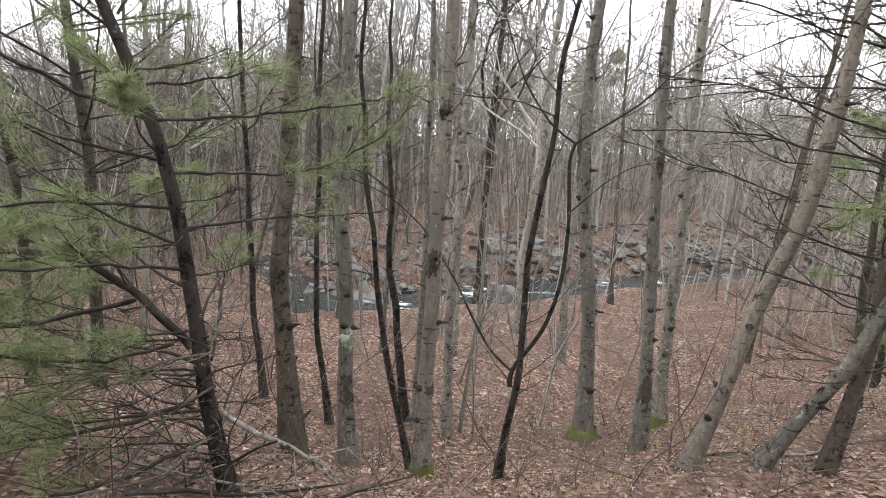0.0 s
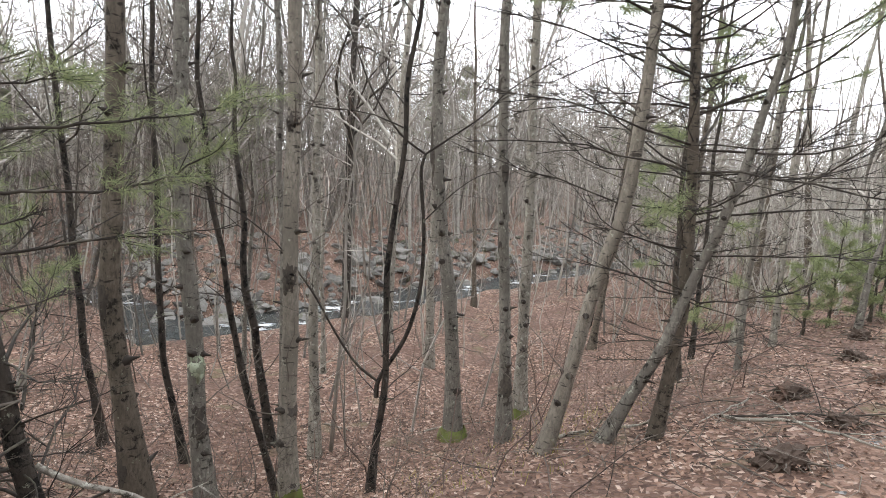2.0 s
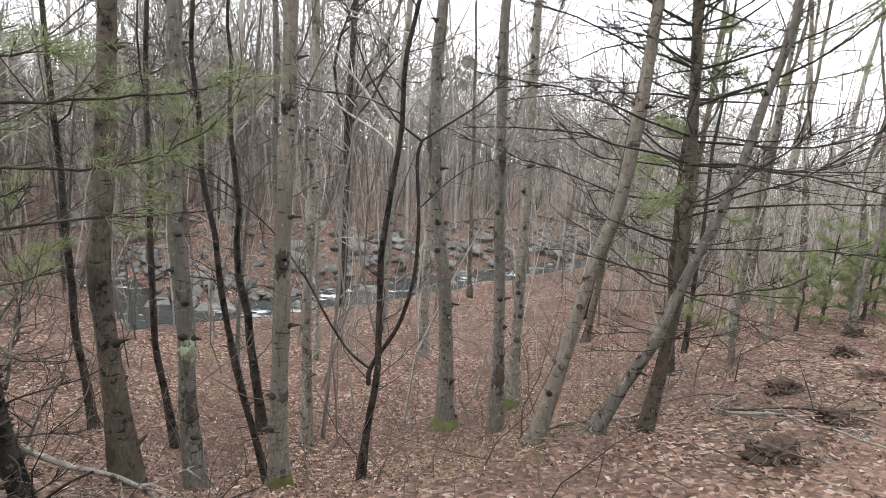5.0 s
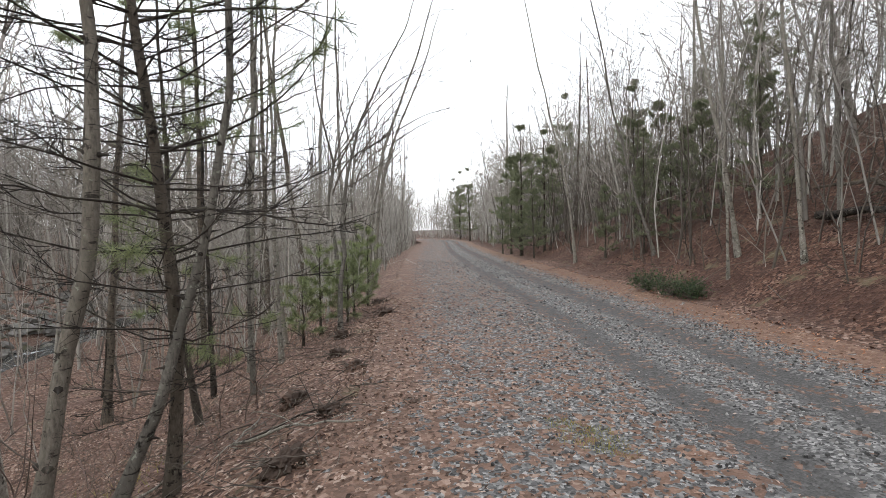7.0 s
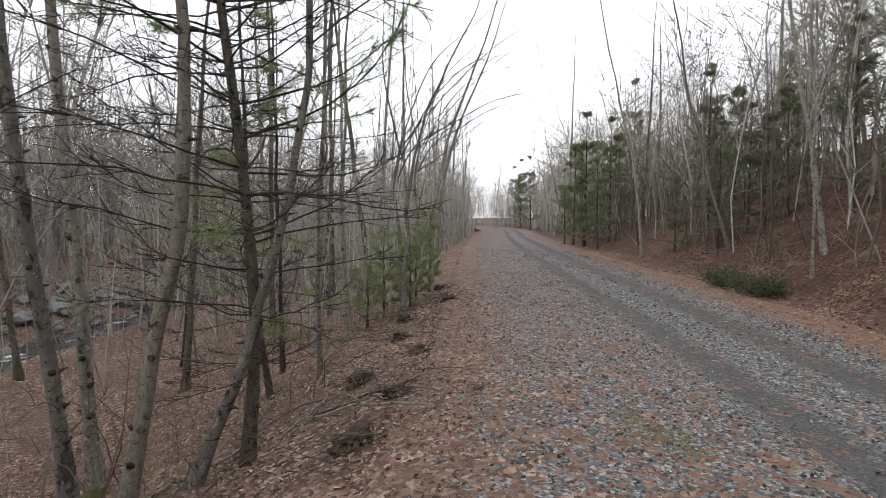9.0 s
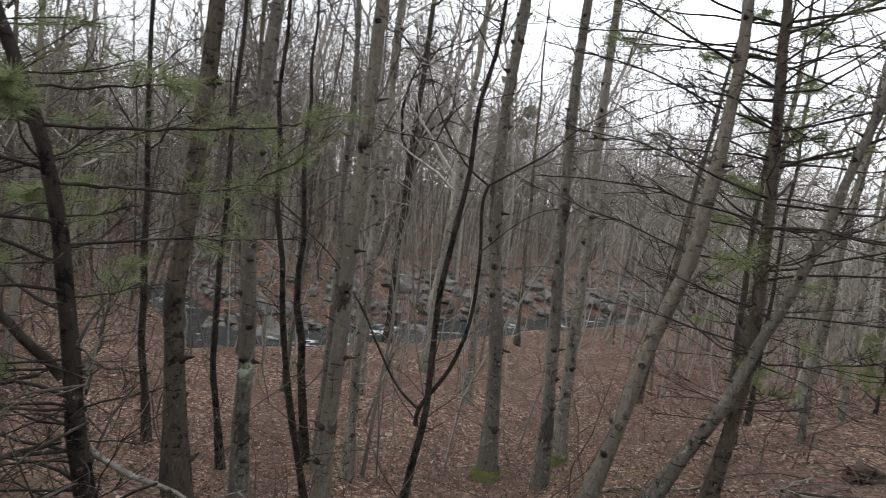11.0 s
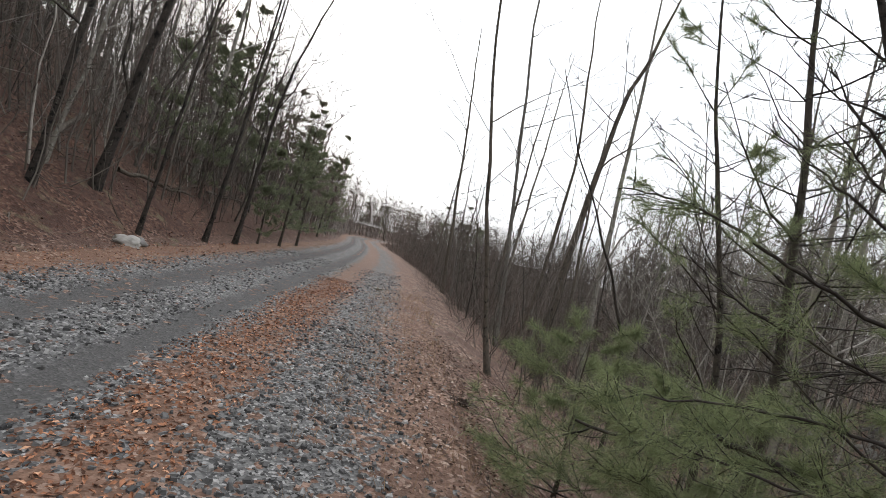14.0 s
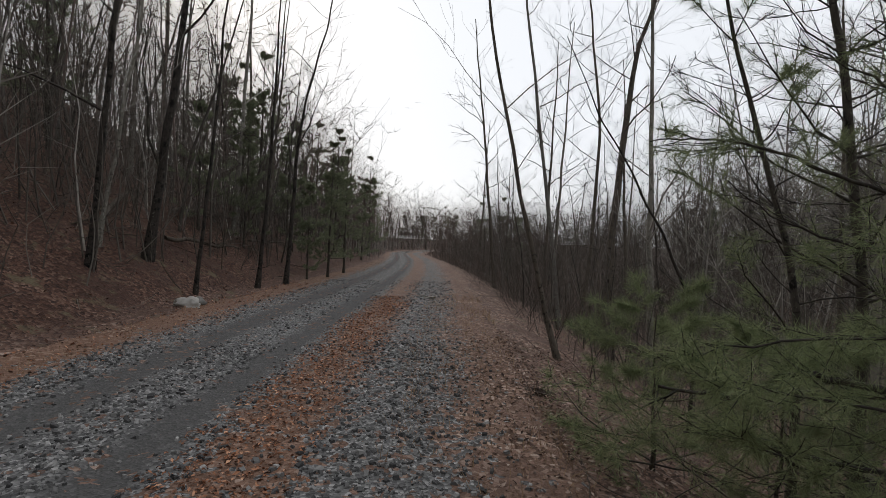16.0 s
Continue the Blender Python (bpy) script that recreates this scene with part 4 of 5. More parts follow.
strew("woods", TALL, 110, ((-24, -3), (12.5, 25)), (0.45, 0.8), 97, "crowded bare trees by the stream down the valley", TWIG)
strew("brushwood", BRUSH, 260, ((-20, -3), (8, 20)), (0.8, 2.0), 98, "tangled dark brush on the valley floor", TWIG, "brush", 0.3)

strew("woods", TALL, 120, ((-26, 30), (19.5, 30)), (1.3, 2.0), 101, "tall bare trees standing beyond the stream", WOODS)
strew("woods", TALL, 160, ((66, 130), (-14, 20)), (0.8, 1.4), 103, "bare woods where the track bends out of sight", WOODS)
strew("woods", TALL, 170, ((52, 84), (-30, -5)), (0.5, 0.85), 114, "bare trees straight ahead of the far bend", WOODS)
strew("saplings", THIN, 260, ((50, 84), (-24, -4.2)), (1.2, 2.2), 115, "crowded saplings straight ahead of the far bend", WOODS, "saplings", 0.08)
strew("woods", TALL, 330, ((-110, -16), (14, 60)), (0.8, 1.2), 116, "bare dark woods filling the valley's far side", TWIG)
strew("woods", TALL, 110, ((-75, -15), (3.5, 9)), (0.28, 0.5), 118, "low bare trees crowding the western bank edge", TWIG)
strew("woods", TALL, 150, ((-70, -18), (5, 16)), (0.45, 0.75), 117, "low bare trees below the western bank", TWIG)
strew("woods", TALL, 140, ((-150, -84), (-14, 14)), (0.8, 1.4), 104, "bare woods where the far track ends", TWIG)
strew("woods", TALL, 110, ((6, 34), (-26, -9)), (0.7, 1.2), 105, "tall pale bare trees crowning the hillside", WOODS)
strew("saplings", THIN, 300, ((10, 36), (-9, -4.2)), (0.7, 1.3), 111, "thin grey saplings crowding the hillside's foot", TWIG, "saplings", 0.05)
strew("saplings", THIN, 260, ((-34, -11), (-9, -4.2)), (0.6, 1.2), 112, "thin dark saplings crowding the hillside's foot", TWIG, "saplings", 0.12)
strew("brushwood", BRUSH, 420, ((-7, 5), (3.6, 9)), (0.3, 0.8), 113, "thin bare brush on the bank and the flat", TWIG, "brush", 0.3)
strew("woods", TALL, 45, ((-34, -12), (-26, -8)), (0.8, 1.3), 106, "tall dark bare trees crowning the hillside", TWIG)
# woods at the far bend, with haze painted into the stem colour
strew("woods", TALL, 130, ((46, 78), (-22, -4.5)), (0.7, 1.2), 107, "bare trees at the foot of the far rise", WOODS_HAZED)
strew("woods", TALL, 110, ((46, 78), (4, 20)), (0.7, 1.2), 108, "bare trees lining the far bend", WOODS_HAZED)
strew("brushwood", BRUSH, 260, ((62, 100), (-16, 16)), (2.0, 3.6), 109, "grey-brown thicket on the far rise", WOODS_HAZED, "brush", 0.2)
strew("brushwood", BRUSH, 260, ((-120, -80), (-16, 16)), (2.0, 3.6), 110, "grey-brown thicket at the far track's end", TWIG, "brush", 0.2)

# ---------------- stream ----------------
def water_material():
    m, n, l, b = material("stream_water", 0.12)
    v = coords(n, l, (0.5, 1, 1), shift=False)
    w_ = tex(n, l, v, 5, 5, 0.6)
    foam = ramp(n, l, tex(n, l, v, 1.1, 6, 0.7), [(0.57, (0, 0, 0)), (0.66, (1, 1, 1))])
    col = mix(n, l, foam, (0.035, 0.04, 0.04), (0.75, 0.78, 0.8))
    l.new(col, b.inputs["Base Color"])
    b.inputs["Specular IOR Level"].default_value = 0.5
    bump(n, l, b, w_, 0.5, 0.05)
    return m


xs = np.arange(-8.6, 70, 0.2)
us = np.arange(-2.6, 2.61, 0.2)
S, Uu = np.meshgrid(xs, us, indexing="ij")
g = Geo()
i, j = np.meshgrid(np.arange(len(xs) - 1), np.arange(len(us) - 1), indexing="ij")
w = len(us)
YY = brook(S)[0] + Uu * 1.28
fall = np.interp(lateral(xs, brook(xs)[0]), PROFILE_U, PROFILE_Z)[:, None] - 0.33
g.add(np.stack([S, YY, fall + 0.03 * ripple(S, YY, 3) + 0.025 * ripple(S, YY, 9)], -1).reshape(-1, 3), np.stack([i * w + j, (i + 1) * w + j, (i + 1) * w + j + 1, i * w + j + 1], -1).reshape(-1, 4))
tagged(new("water", g.mesh("water", water_material())), "dark shallow stream with white riffles", "stream", kind="structure")


# ---------------- stones ----------------
def boulder(rng, size, flat=0.65, cuts=2, rough=0.06):
    """A rough rounded stone."""
    bm = bmesh.new()
    bmesh.ops.create_icosphere(bm, subdivisions=cuts, radius=1)
    off = Vector(rng.uniform(-50, 50, 3))
    sx_, sy_ = rng.uniform(0.75, 1.25), rng.uniform(0.75, 1.2)
    for v in bm.verts:
        d = v.co.normalized()
        k = 1 + 0.6 * noise.noise(d * 1.5 + off) + 0.28 * noise.noise(d * 3.6 + off) + rng.normal(0, rough)
        q = d * k
        v.co = Vector((q.x * sx_, q.y * sy_, max(q.z, -0.55) * flat)) * size
    V = np.array([v.co[:] for v in bm.verts])
    F = np.array([[v.index for v in f.verts] for f in bm.faces])
    bm.free()
    return V, F


SMALL_STONES = [boulder(np.random.RandomState(200 + i), 1.0, 0.6, 1) for i in range(10)]
rng = np.random.RandomState(21)
g = Geo()
for n_ in range(1500):
    x = rng.uniform(-16, 22)
    mid, half = brook(x)
    far_side = rng.rand() < 0.8
    y = mid + (half + rng.gamma(1.6, 1.3) - 0.3) * 1.28 if far_side else mid - half + rng.uniform(-0.8, 1.2)
    if far_side and y > mid + 9:
        continue
    k = rng.uniform(0.06, 0.25) * (1.0 if far_side else 0.6)
    V, F = SMALL_STONES[rng.randint(10)]
    m = np.array(Euler((rng.normal(0, 0.3), rng.normal(0, 0.3), rng.uniform(0, 6.28))).to_matrix()) * k
    g.add(V @ m.T + np.array([x, y, z_at(x, y) + 0.18 * k]), F)
tagged(new("stones", g.mesh("stones", STONE, False)), "grey mossy stones strewn along the stream bank", "stones", kind="stuff")
for n_ in range(46):
    x = rng.uniform(-9, 13)
    mid, half = brook(x)
    y = mid + half + rng.uniform(-0.9, 3.2) if n_ % 4 else mid + rng.uniform(-half, half)
    V, F = boulder(rng, rng.uniform(0.22, 0.5))
    g = Geo()
    g.add(V, F)
    b = tagged(new("boulder", g.mesh("boulder", STONE, False)), "rounded grey boulder lying in the stream" if n_ % 4 == 0 else "grey lichen-stained boulder on the stream bank", "boulder", "streamside boulders")
    b.location = (x, y, z_at(x, y) + 0.1)


# ---------------- pines ----------------
def tuft(rng, geo_v, p, d, n, length, width):
    """A spray of long thin needles round a twig's end."""
    d = unit(d)
    side = rng.normal(0, 1, (n, 3))
    dirs = d + side * 0.92
    dirs /= np.linalg.norm(dirs, axis=1)[:, None]
    ln = length * rng.uniform(0.7, 1.15, (n, 1))
    start = p - d * rng.uniform(0, 0.05, (n, 1)) * (length / 0.09)
    per = np.cross(dirs, rng.normal(0, 1, (n, 3)))
    per /= np.linalg.norm(per, axis=1)[:, None] + 1e-9
    tip = start + dirs * ln + np.array([0, 0, -0.12]) * ln
    geo_v.append(np.stack([start - per * width, start + per * width, tip], 1).reshape(-1, 3))


def spray_mesh(chunks):
    g = Geo()
    v = np.concatenate(chunks)
    g.add(v, np.arange(len(v)).reshape(-1, 3))
    return g


def pine_branch(rng, p, d, length, r, needles, n_needles, nl, nw, bare=0.35, subs=7, droop=0.03, depth=1, light=False):
    """A branch with side twigs; needles is a list that takes the sprays (None: a dead branch)."""
    g = Geo()
    pts = limb_path(rng, p, d, length, 7, 0.1 if needles is not None else 0.15, droop)
    g.tube(pts[::3] if light else pts, np.linspace(r, max(r * 0.25, 0.002), 3 if light else 8), 3 if light else 5)
    if not light:
        g.tube(pts[-2:], [max(r * 0.3, 0.002)] * 2, 3)
    ends = [(pts[-1], pts[-1] - pts[-2])]
    for k in range(subs):
        f = rng.uniform(bare, 0.97) * 7
        i = min(int(f), 6)
        q = pts[i] + (pts[i + 1] - pts[i]) * (f - i)
        t = unit(pts[i + 1] - pts[i])
        side = unit(np.cross(t, (0, 0, 1))) * (1 if k % 2 else -1) + np.array([0, 0, rng.normal(0.05, 0.3)])
        l2 = length * rng.uniform(0.16, 0.4) * (1.2 - f / 9)
        tw = limb_path(rng, q, t + side * rng.uniform(0.6, 1.1), l2, 4, 0.12, 0.05)
        g.tube(tw[::4] if light else tw, np.linspace(r * 0.4, 0.0018, 2 if light else 5), 3)
        ends.append((tw[-1], tw[-1] - tw[-2]))
        for w_ in range(2 if depth else 0):
            q3 = tw[1 + w_]
            d3 = unit(tw[2] - tw[1]) + rng.normal(0, 0.6, 3)
            t3 = limb_path(rng, q3, d3, l2 * rng.uniform(0.35, 0.6), 2, 0.1, 0.05)
            g.tube(t3, [r * 0.25, 0.002, 0.0015], 3)
            ends.append((t3[-1], t3[-1] - t3[-2]))
            ends.append((t3[1], t3[-1] - t3[-2]))
        ends.append((tw[3], tw[3] - tw[2]))
        if depth:
            ends.append((tw[1], tw[2] - tw[1]))
            ends.append((q, t))
        ends.append((tw[2], tw[3] - tw[2]))
    if light:
        ends += [(pts[i], pts[i] - pts[i - 1]) for i in (3, 4, 5, 6)]
    if needles is not None:
        for q, t in ends:
            tuft(rng, needles, q, t, n_needles, nl, nw)
    return g


def pine(base, offsets, h, diam, seed, label, whorls, reach, n_needles=16, nl=0.1, nw=0.0011, dead=0.0, mat=None, needle=None, subs=8, per=(4, 6), rise=None, low_dead=0.0, light=False, slim=1.0):
    """A white pine: whorls of branches, each a part with its needles. reach(z, bearing) gives a branch's length."""
    rng = np.random.RandomState(seed)
    root = tagged(new("pine_tree"), label, "pine tree")
    root.location = (*base, z_at(*base) - 0.05)
    pts = trunk_path(None, offsets, h, rng, 0.008)
    zz = pts[:, 2] / pts[-1, 2]
    g = Geo()
    rad = diam / 2 * (1 - 0.88 * zz) * (1 + 0.35 * np.exp(-pts[:, 2] / 0.15))
    fine = np.linspace(0, 14, 36)
    g.tube(np.stack([np.interp(fine, np.arange(15), pts[:, a]) for a in range(3)], -1), np.interp(fine, np.arange(15), rad) * (1 + rng.normal(0, 0.025, 36)), 9)
    part("trunk", g, mat or BARK_PINE, root)
    joined, sprays = Geo(), []
    for z in whorls:
        q = np.array([np.interp(z, pts[:, 2], pts[:, a]) for a in range(3)])
        r0 = np.interp(z, pts[:, 2], rad)
        a0 = rng.uniform(0, 6.28)
        n = rng.randint(*per)
        for k in range(n):
            a = a0 + 6.283 * k / n + rng.normal(0, 0.25)
            L = reach(z, math.degrees(a) % 360) * rng.uniform(0.5, 1.15)
            if L < 0.12:
                continue
            up = (rise(z) if rise else 0.25) + rng.normal(0, 0.12)
            is_dead = rng.rand() < (dead(z, math.degrees(a) % 360) if callable(dead) else dead) or z < low_dead
            chunks = None if is_dead else []
            br = pine_branch(rng, q + np.array([0, 0, rng.normal(0, 0.04)]), (math.cos(a), math.sin(a), up), L, slim * min(r0 * 0.4, 0.0038 + 0.005 * L) if is_dead else min(r0 * 0.4, 0.004 + 0.0052 * L), chunks, n_needles, nl, nw, subs=subs if not is_dead else 10, depth=0 if light else 1, light=light)
            if light:
                for v_, f_ in zip(br.v, br.f):
                    joined.v.append(v_)
                n0 = joined.n
                joined.f.extend(f_ + n0 for f_ in br.f)
                joined.n += br.n
                sprays.extend(chunks or [])
                continue
            bo = part("branch", br, TWIG_DARK, root)
            if chunks:
                tagged(part("needles", spray_mesh(chunks), needle or NEEDLE, bo, "long soft green pine needles"), kind="stuff")
    if light:
        bo = tagged(part("branchwood", joined, TWIG_DARK, root), kind="stuff")
        tagged(part("needles", spray_mesh(sprays), needle or NEEDLE, bo, "long soft green pine needles"), kind="stuff")
    return root


# the sapling pine by the standing place: its long limbs, as lines from its foot, with their girth and share of needles
LONG_BOUGHS = [
    ([(-0.36, -0.19, 2.19), (-0.6, -0.42, 2.31), (-0.79, -0.67, 2.44), (-0.92, -0.88, 2.54), (-1.0, -1.07, 2.6), (-1.09, -1.3, 2.61), (-1.11, -1.46, 2.58)], 0.012, 0.5),
    ([(-0.34, -0.17, 2.0), (-0.55, -0.41, 2.06), (-0.73, -0.65, 2.14), (-0.9, -0.94, 2.24), (-0.98, -1.15, 2.42)], 0.01, 0.5),
    ([(-0.47, -0.26, 2.59), (-0.71, -0.44, 2.79), (-0.89, -0.59, 2.97), (-1.02, -0.72, 3.09)], 0.009, 0.2),
    ([(-0.48, -0.26, 2.68), (-0.39, -0.11, 2.99), (-0.36, -0.01, 3.29)], 0.008, 0.2),
    ([(-0.52, -0.29, 2.73), (-0.64, -0.58, 2.92), (-0.67, -0.81, 3.04)], 0.008, 0.2),
    ([(-0.3, -0.15, 1.94), (-0.05, 0.01, 1.96), (0.16, 0.13, 1.96), (0.45, 0.25, 2.04), (0.69, 0.33, 2.22), (0.87, 0.39, 2.42)], 0.011, 0.6),
    ([(-0.35, -0.18, 2.2), (-0.0, 0.08, 2.26), (0.4, 0.3, 2.36), (0.65, 0.44, 2.45), (0.9, 0.55, 2.56)], 0.01, 0.6),
    ([(-0.23, -0.11, 1.65), (0.13, 0.16, 1.72), (0.49, 0.38, 1.74), (0.76, 0.53, 1.79)], 0.009, 0.4),
    ([(-0.38, -0.2, 2.37), (-0.07, -0.03, 2.45), (0.2, 0.08, 2.53)], 0.008, 0.8),
    ([(-0.2, -0.1, 0.98), (-0.39, -0.27, 1.32), (-0.54, -0.46, 1.52), (-0.74, -0.7, 1.58), (-0.84, -0.89, 1.6), (-0.93, -1.09, 1.47), (-1.07, -1.39, 1.5)], 0.026, 0.8),
    ([(-0.43, -0.23, 1.26), (-0.71, -0.64, 1.2), (-0.9, -1.05, 1.29), (-0.94, -1.36, 1.34)], 0.014, 0.9),
    ([(-0.18, -0.09, 0.65), (-0.51, -0.47, 0.61), (-0.75, -0.88, 0.73), (-0.8, -1.17, 0.79)], 0.014, 0.9),
    ([(-0.28, -0.14, 1.0), (-0.44, -0.42, 0.98), (-0.59, -0.73, 1.09), (-0.69, -1.05, 1.28), (-0.73, -1.34, 1.42)], 0.011, 1),
    ([(-0.24, -0.12, 1.55), (-0.54, -0.31, 1.71), (-0.78, -0.49, 1.95), (-0.99, -0.69, 2.17)], 0.01, 0.4),
    ([(-0.14, -0.06, 0.4), (-0.41, -0.46, 0.33), (-0.58, -0.86, 0.45), (-0.62, -1.2, 0.7)], 0.012, 1),
    ([(-0.22, -0.11, 1.42), (-0.46, -0.56, 1.51), (-0.6, -1.02, 1.55), (-0.68, -1.53, 1.65)], 0.01, 1),
    ([(-0.27, -0.13, 1.75), (-0.53, -0.55, 1.8), (-0.78, -1.07, 1.75), (-0.89, -1.57, 1.67)], 0.01, 1),
    ([(-0.61, -0.36, 2.95), (-0.78, -0.49, 3.2), (-0.9, -0.6, 3.44)], 0.01, 0.2),
    ([(-0.6, -0.35, 2.89), (-0.58, -0.33, 3.21), (-0.53, -0.3, 3.53)], 0.01, 0.2),
]


def pine_limb(rng, line, r, share, root):
    """One long limb with side twigs; share says how thickly its outer part bears needles."""
    p = np.array(line, float)
    t = np.linspace(0, len(p) - 1, len(p) * 4)
    p = np.stack([np.interp(t, np.arange(len(line)), p[:, a]) for a in range(3)], -1)
    for _ in range(3):
        p[1:-1] = (p[:-2] + 2 * p[1:-1] + p[2:]) / 4
    p[1:-1] += rng.normal(0, 0.006, (len(p) - 2, 3))
    g, ends = Geo(), []
    g.tube(p, np.linspace(r, max(r * 0.25, 0.0025), len(p)), 6)
    length = np.linalg.norm(np.diff(p, axis=0), axis=1).sum()
    for k in range(int(6 + length * 9)):
        f = rng.uniform(0.15, 1.0)
        i = min(int(f * (len(p) - 1)), len(p) - 2)
        d = unit(p[i + 1] - p[i])
        side = unit(np.cross(d, (0, 0, 1))) * (1 if k % 2 else -1) + np.array([0, 0, rng.normal(0.05, 0.35)])
        tw = limb_path(rng, p[i], d + side * rng.uniform(0.6, 1.2), rng.uniform(0.12, 0.5) * (1.15 - 0.6 * f), 4, 0.14, 0.04)
        g.tube(tw, np.linspace(max(r * 0.3, 0.0028), 0.0015, 5), 3)
        if f > 0.3 and rng.rand() < share:
            ends += [(tw[4], tw[4] - tw[3]), (tw[3], tw[3] - tw[2]), (tw[2], tw[2] - tw[1])]
            for w_ in range(2):
                t3 = limb_path(rng, tw[1 + w_], unit(tw[2] - tw[1]) + rng.normal(0, 0.6, 3), rng.uniform(0.06, 0.2), 2, 0.1, 0.05)
                g.tube(t3, [0.0024, 0.002, 0.0014], 3)
                ends += [(t3[2], t3[2] - t3[1]), (t3[1], t3[2] - t3[1])]
    bo = part("branch", g, TWIG_DARK, root)
    if ends:
        chunks = []
        for q, t_ in ends:
            tuft(rng, chunks, q, t_, 20, 0.1, 0.0012)
        tagged(part("needles", spray_mesh(chunks), NEEDLE, bo, "long soft green pine needles"), kind="stuff")


def sapling_reach(z, a):
    west = 0.5 - 0.5 * math.cos(math.radians(a))
    return (0.5 + 1.0 * west) * (1.0 if z < 1.6 else 0.6)


sapling_pine = pine((-1.38, 3.12), [(-0.1, -0.05, 0.5), (-0.17, -0.09, 0.92), (-0.2, -0.1, 1.3), (-0.24, -0.12, 1.66), (-0.31, -0.16, 2.05), (-0.4, -0.21, 2.4), (-0.51, -0.28, 2.7), (-0.61, -0.36, 2.95)], 4.9, 0.105, 301, "young white pine with wide soft green branches", [0.35, 0.6, 0.85, 1.1, 1.35, 1.6, 1.85, 2.1, 3.1, 3.5, 3.9, 4.3, 4.6],
                    sapling_reach, 16, 0.1, 0.0012, lambda z, a: 0.35 if math.cos(math.radians(a)) < -0.1 and z < 2.2 else 0.92, subs=9, rise=lambda z: 0.04 if z < 2.0 else 0.5, mat=BARK_DARK, per=(3, 5))
rng = np.random.RandomState(308)
for line, r0, share in LONG_BOUGHS:
    pine_limb(rng, line, r0, share, sapling_pine)
for k in range(26):
    a = rng.uniform(1.7, 5.6)
    z = rng.uniform(0.2, 1.15)
    d, r = np.array([math.cos(a), math.sin(a), rng.uniform(-0.25, 0.35)]), rng.uniform(0.004, 0.009)
    g = Geo()
    p = limb_path(rng, np.array([-0.1 * z, -0.08 * z, z]), d, rng.uniform(0.6, 1.5), 9, 0.13, -0.015)
    g.tube(p, np.linspace(r, 0.002, 10), 5)
    for w_ in range(7):
        i = rng.randint(2, 9)
        grow(rng, g, p[i], unit(p[i] - p[i - 1]) + rng.normal(0, 0.6, 3), rng.uniform(0.15, 0.5), r * 0.45, 1, 4, 0.15, 0.0, (1, 3))
    part("dead_bough", g, TWIG if k % 3 == 0 else TWIG_DARK, sapling_pine, "bare dead lower bough")
for k, (x, y, hh, wide) in enumerate(((-3.9, 2.95, 1.35, 1.3), (-2.9, 3.0, 1.35, 1.2))):
    pine((x, y), [(0.1, -0.1, hh * 0.5)], hh, 0.04, 302 + 20 * k, "small bushy pine seedling on the bank edge", list(np.linspace(0.12, hh * 0.95, 6)), lambda z, a, hh=hh, wide=wide: wide * (1.1 - 0.7 * z / hh), 9, 0.11, 0.0015, 0.0, subs=9, rise=lambda z: 0.1 + 0.25 * z, per=(4, 6))
pine((2.61, 4.29), [(0.07, -0.04, 0.66), (0.11, -0.07, 1.28), (0.08, -0.05, 1.85), (0.02, -0.01, 2.49), (-0.02, 0.01, 3.11), (-0.07, 0.04, 3.52)], 8.5, 0.115, 304, "tall young pine with dead lower branches", [0.9, 1.3, 1.65, 1.95, 2.25, 2.5, 2.75, 3.0, 3.25, 3.5, 3.75, 4.0, 4.3, 4.6, 4.9, 5.3, 5.8, 6.3, 6.8, 7.3],
     lambda z, a: 0.8 + 0.45 * min(z, 2.4) - 0.09 * max(z - 2.4, 0), 13, 0.1, 0.0015, 0.86, per=(7, 10), subs=8, rise=lambda z: 0.02 + 0.05 * z, slim=0.75, mat=BARK_ROUGH)
pine((4.08, 6.25), [(-0.14, 0.09, 1.3), (-0.21, 0.13, 2.21), (-0.19, 0.12, 3.32), (-0.22, 0.13, 4.41)], 6.5, 0.09, 305, "thin pine with dead whorls and few green tips", [0.7, 1.1, 1.5, 1.9, 2.3, 2.7, 3.1, 3.5, 3.9, 4.3, 4.7, 5.1], lambda z, a: 1.3 - 0.1 * z, 14, 0.1, 0.0015, 0.6, per=(4, 6), subs=6, rise=lambda z: 0.02, slim=0.6)

pine((-3.62, 4.77), [(0.0, 0.0, 2.0), (-0.11, -0.07, 3.22), (-0.19, -0.13, 4.18), (-0.28, -0.2, 4.68)], 8.0, 0.12, 331, "pine on the bank with rising bare limbs and green tips", [1.3, 1.7, 2.1, 2.5, 2.9, 3.3, 3.7, 4.1, 4.6, 5.1, 5.6],
     lambda z, a: 2.0 - 0.12 * z, 12, 0.1, 0.0013, 0.6, per=(4, 6), subs=8, rise=lambda z: 0.35, slim=0.75)
pine((-3.61, 4.04), [(0.0, 0.0, 1.91), (-0.12, -0.1, 2.44), (-0.26, -0.21, 3.04), (-0.42, -0.36, 3.94), (-0.47, -0.42, 4.23)], 6.0, 0.075, 332, "slender pine on the bank with thin rising limbs", [1.4, 1.8, 2.2, 2.6, 3.0, 3.4, 3.9, 4.4],
     lambda z, a: 1.4 - 0.1 * z, 11, 0.1, 0.0013, 0.6, per=(3, 5), subs=7, rise=lambda z: 0.5, slim=0.7)

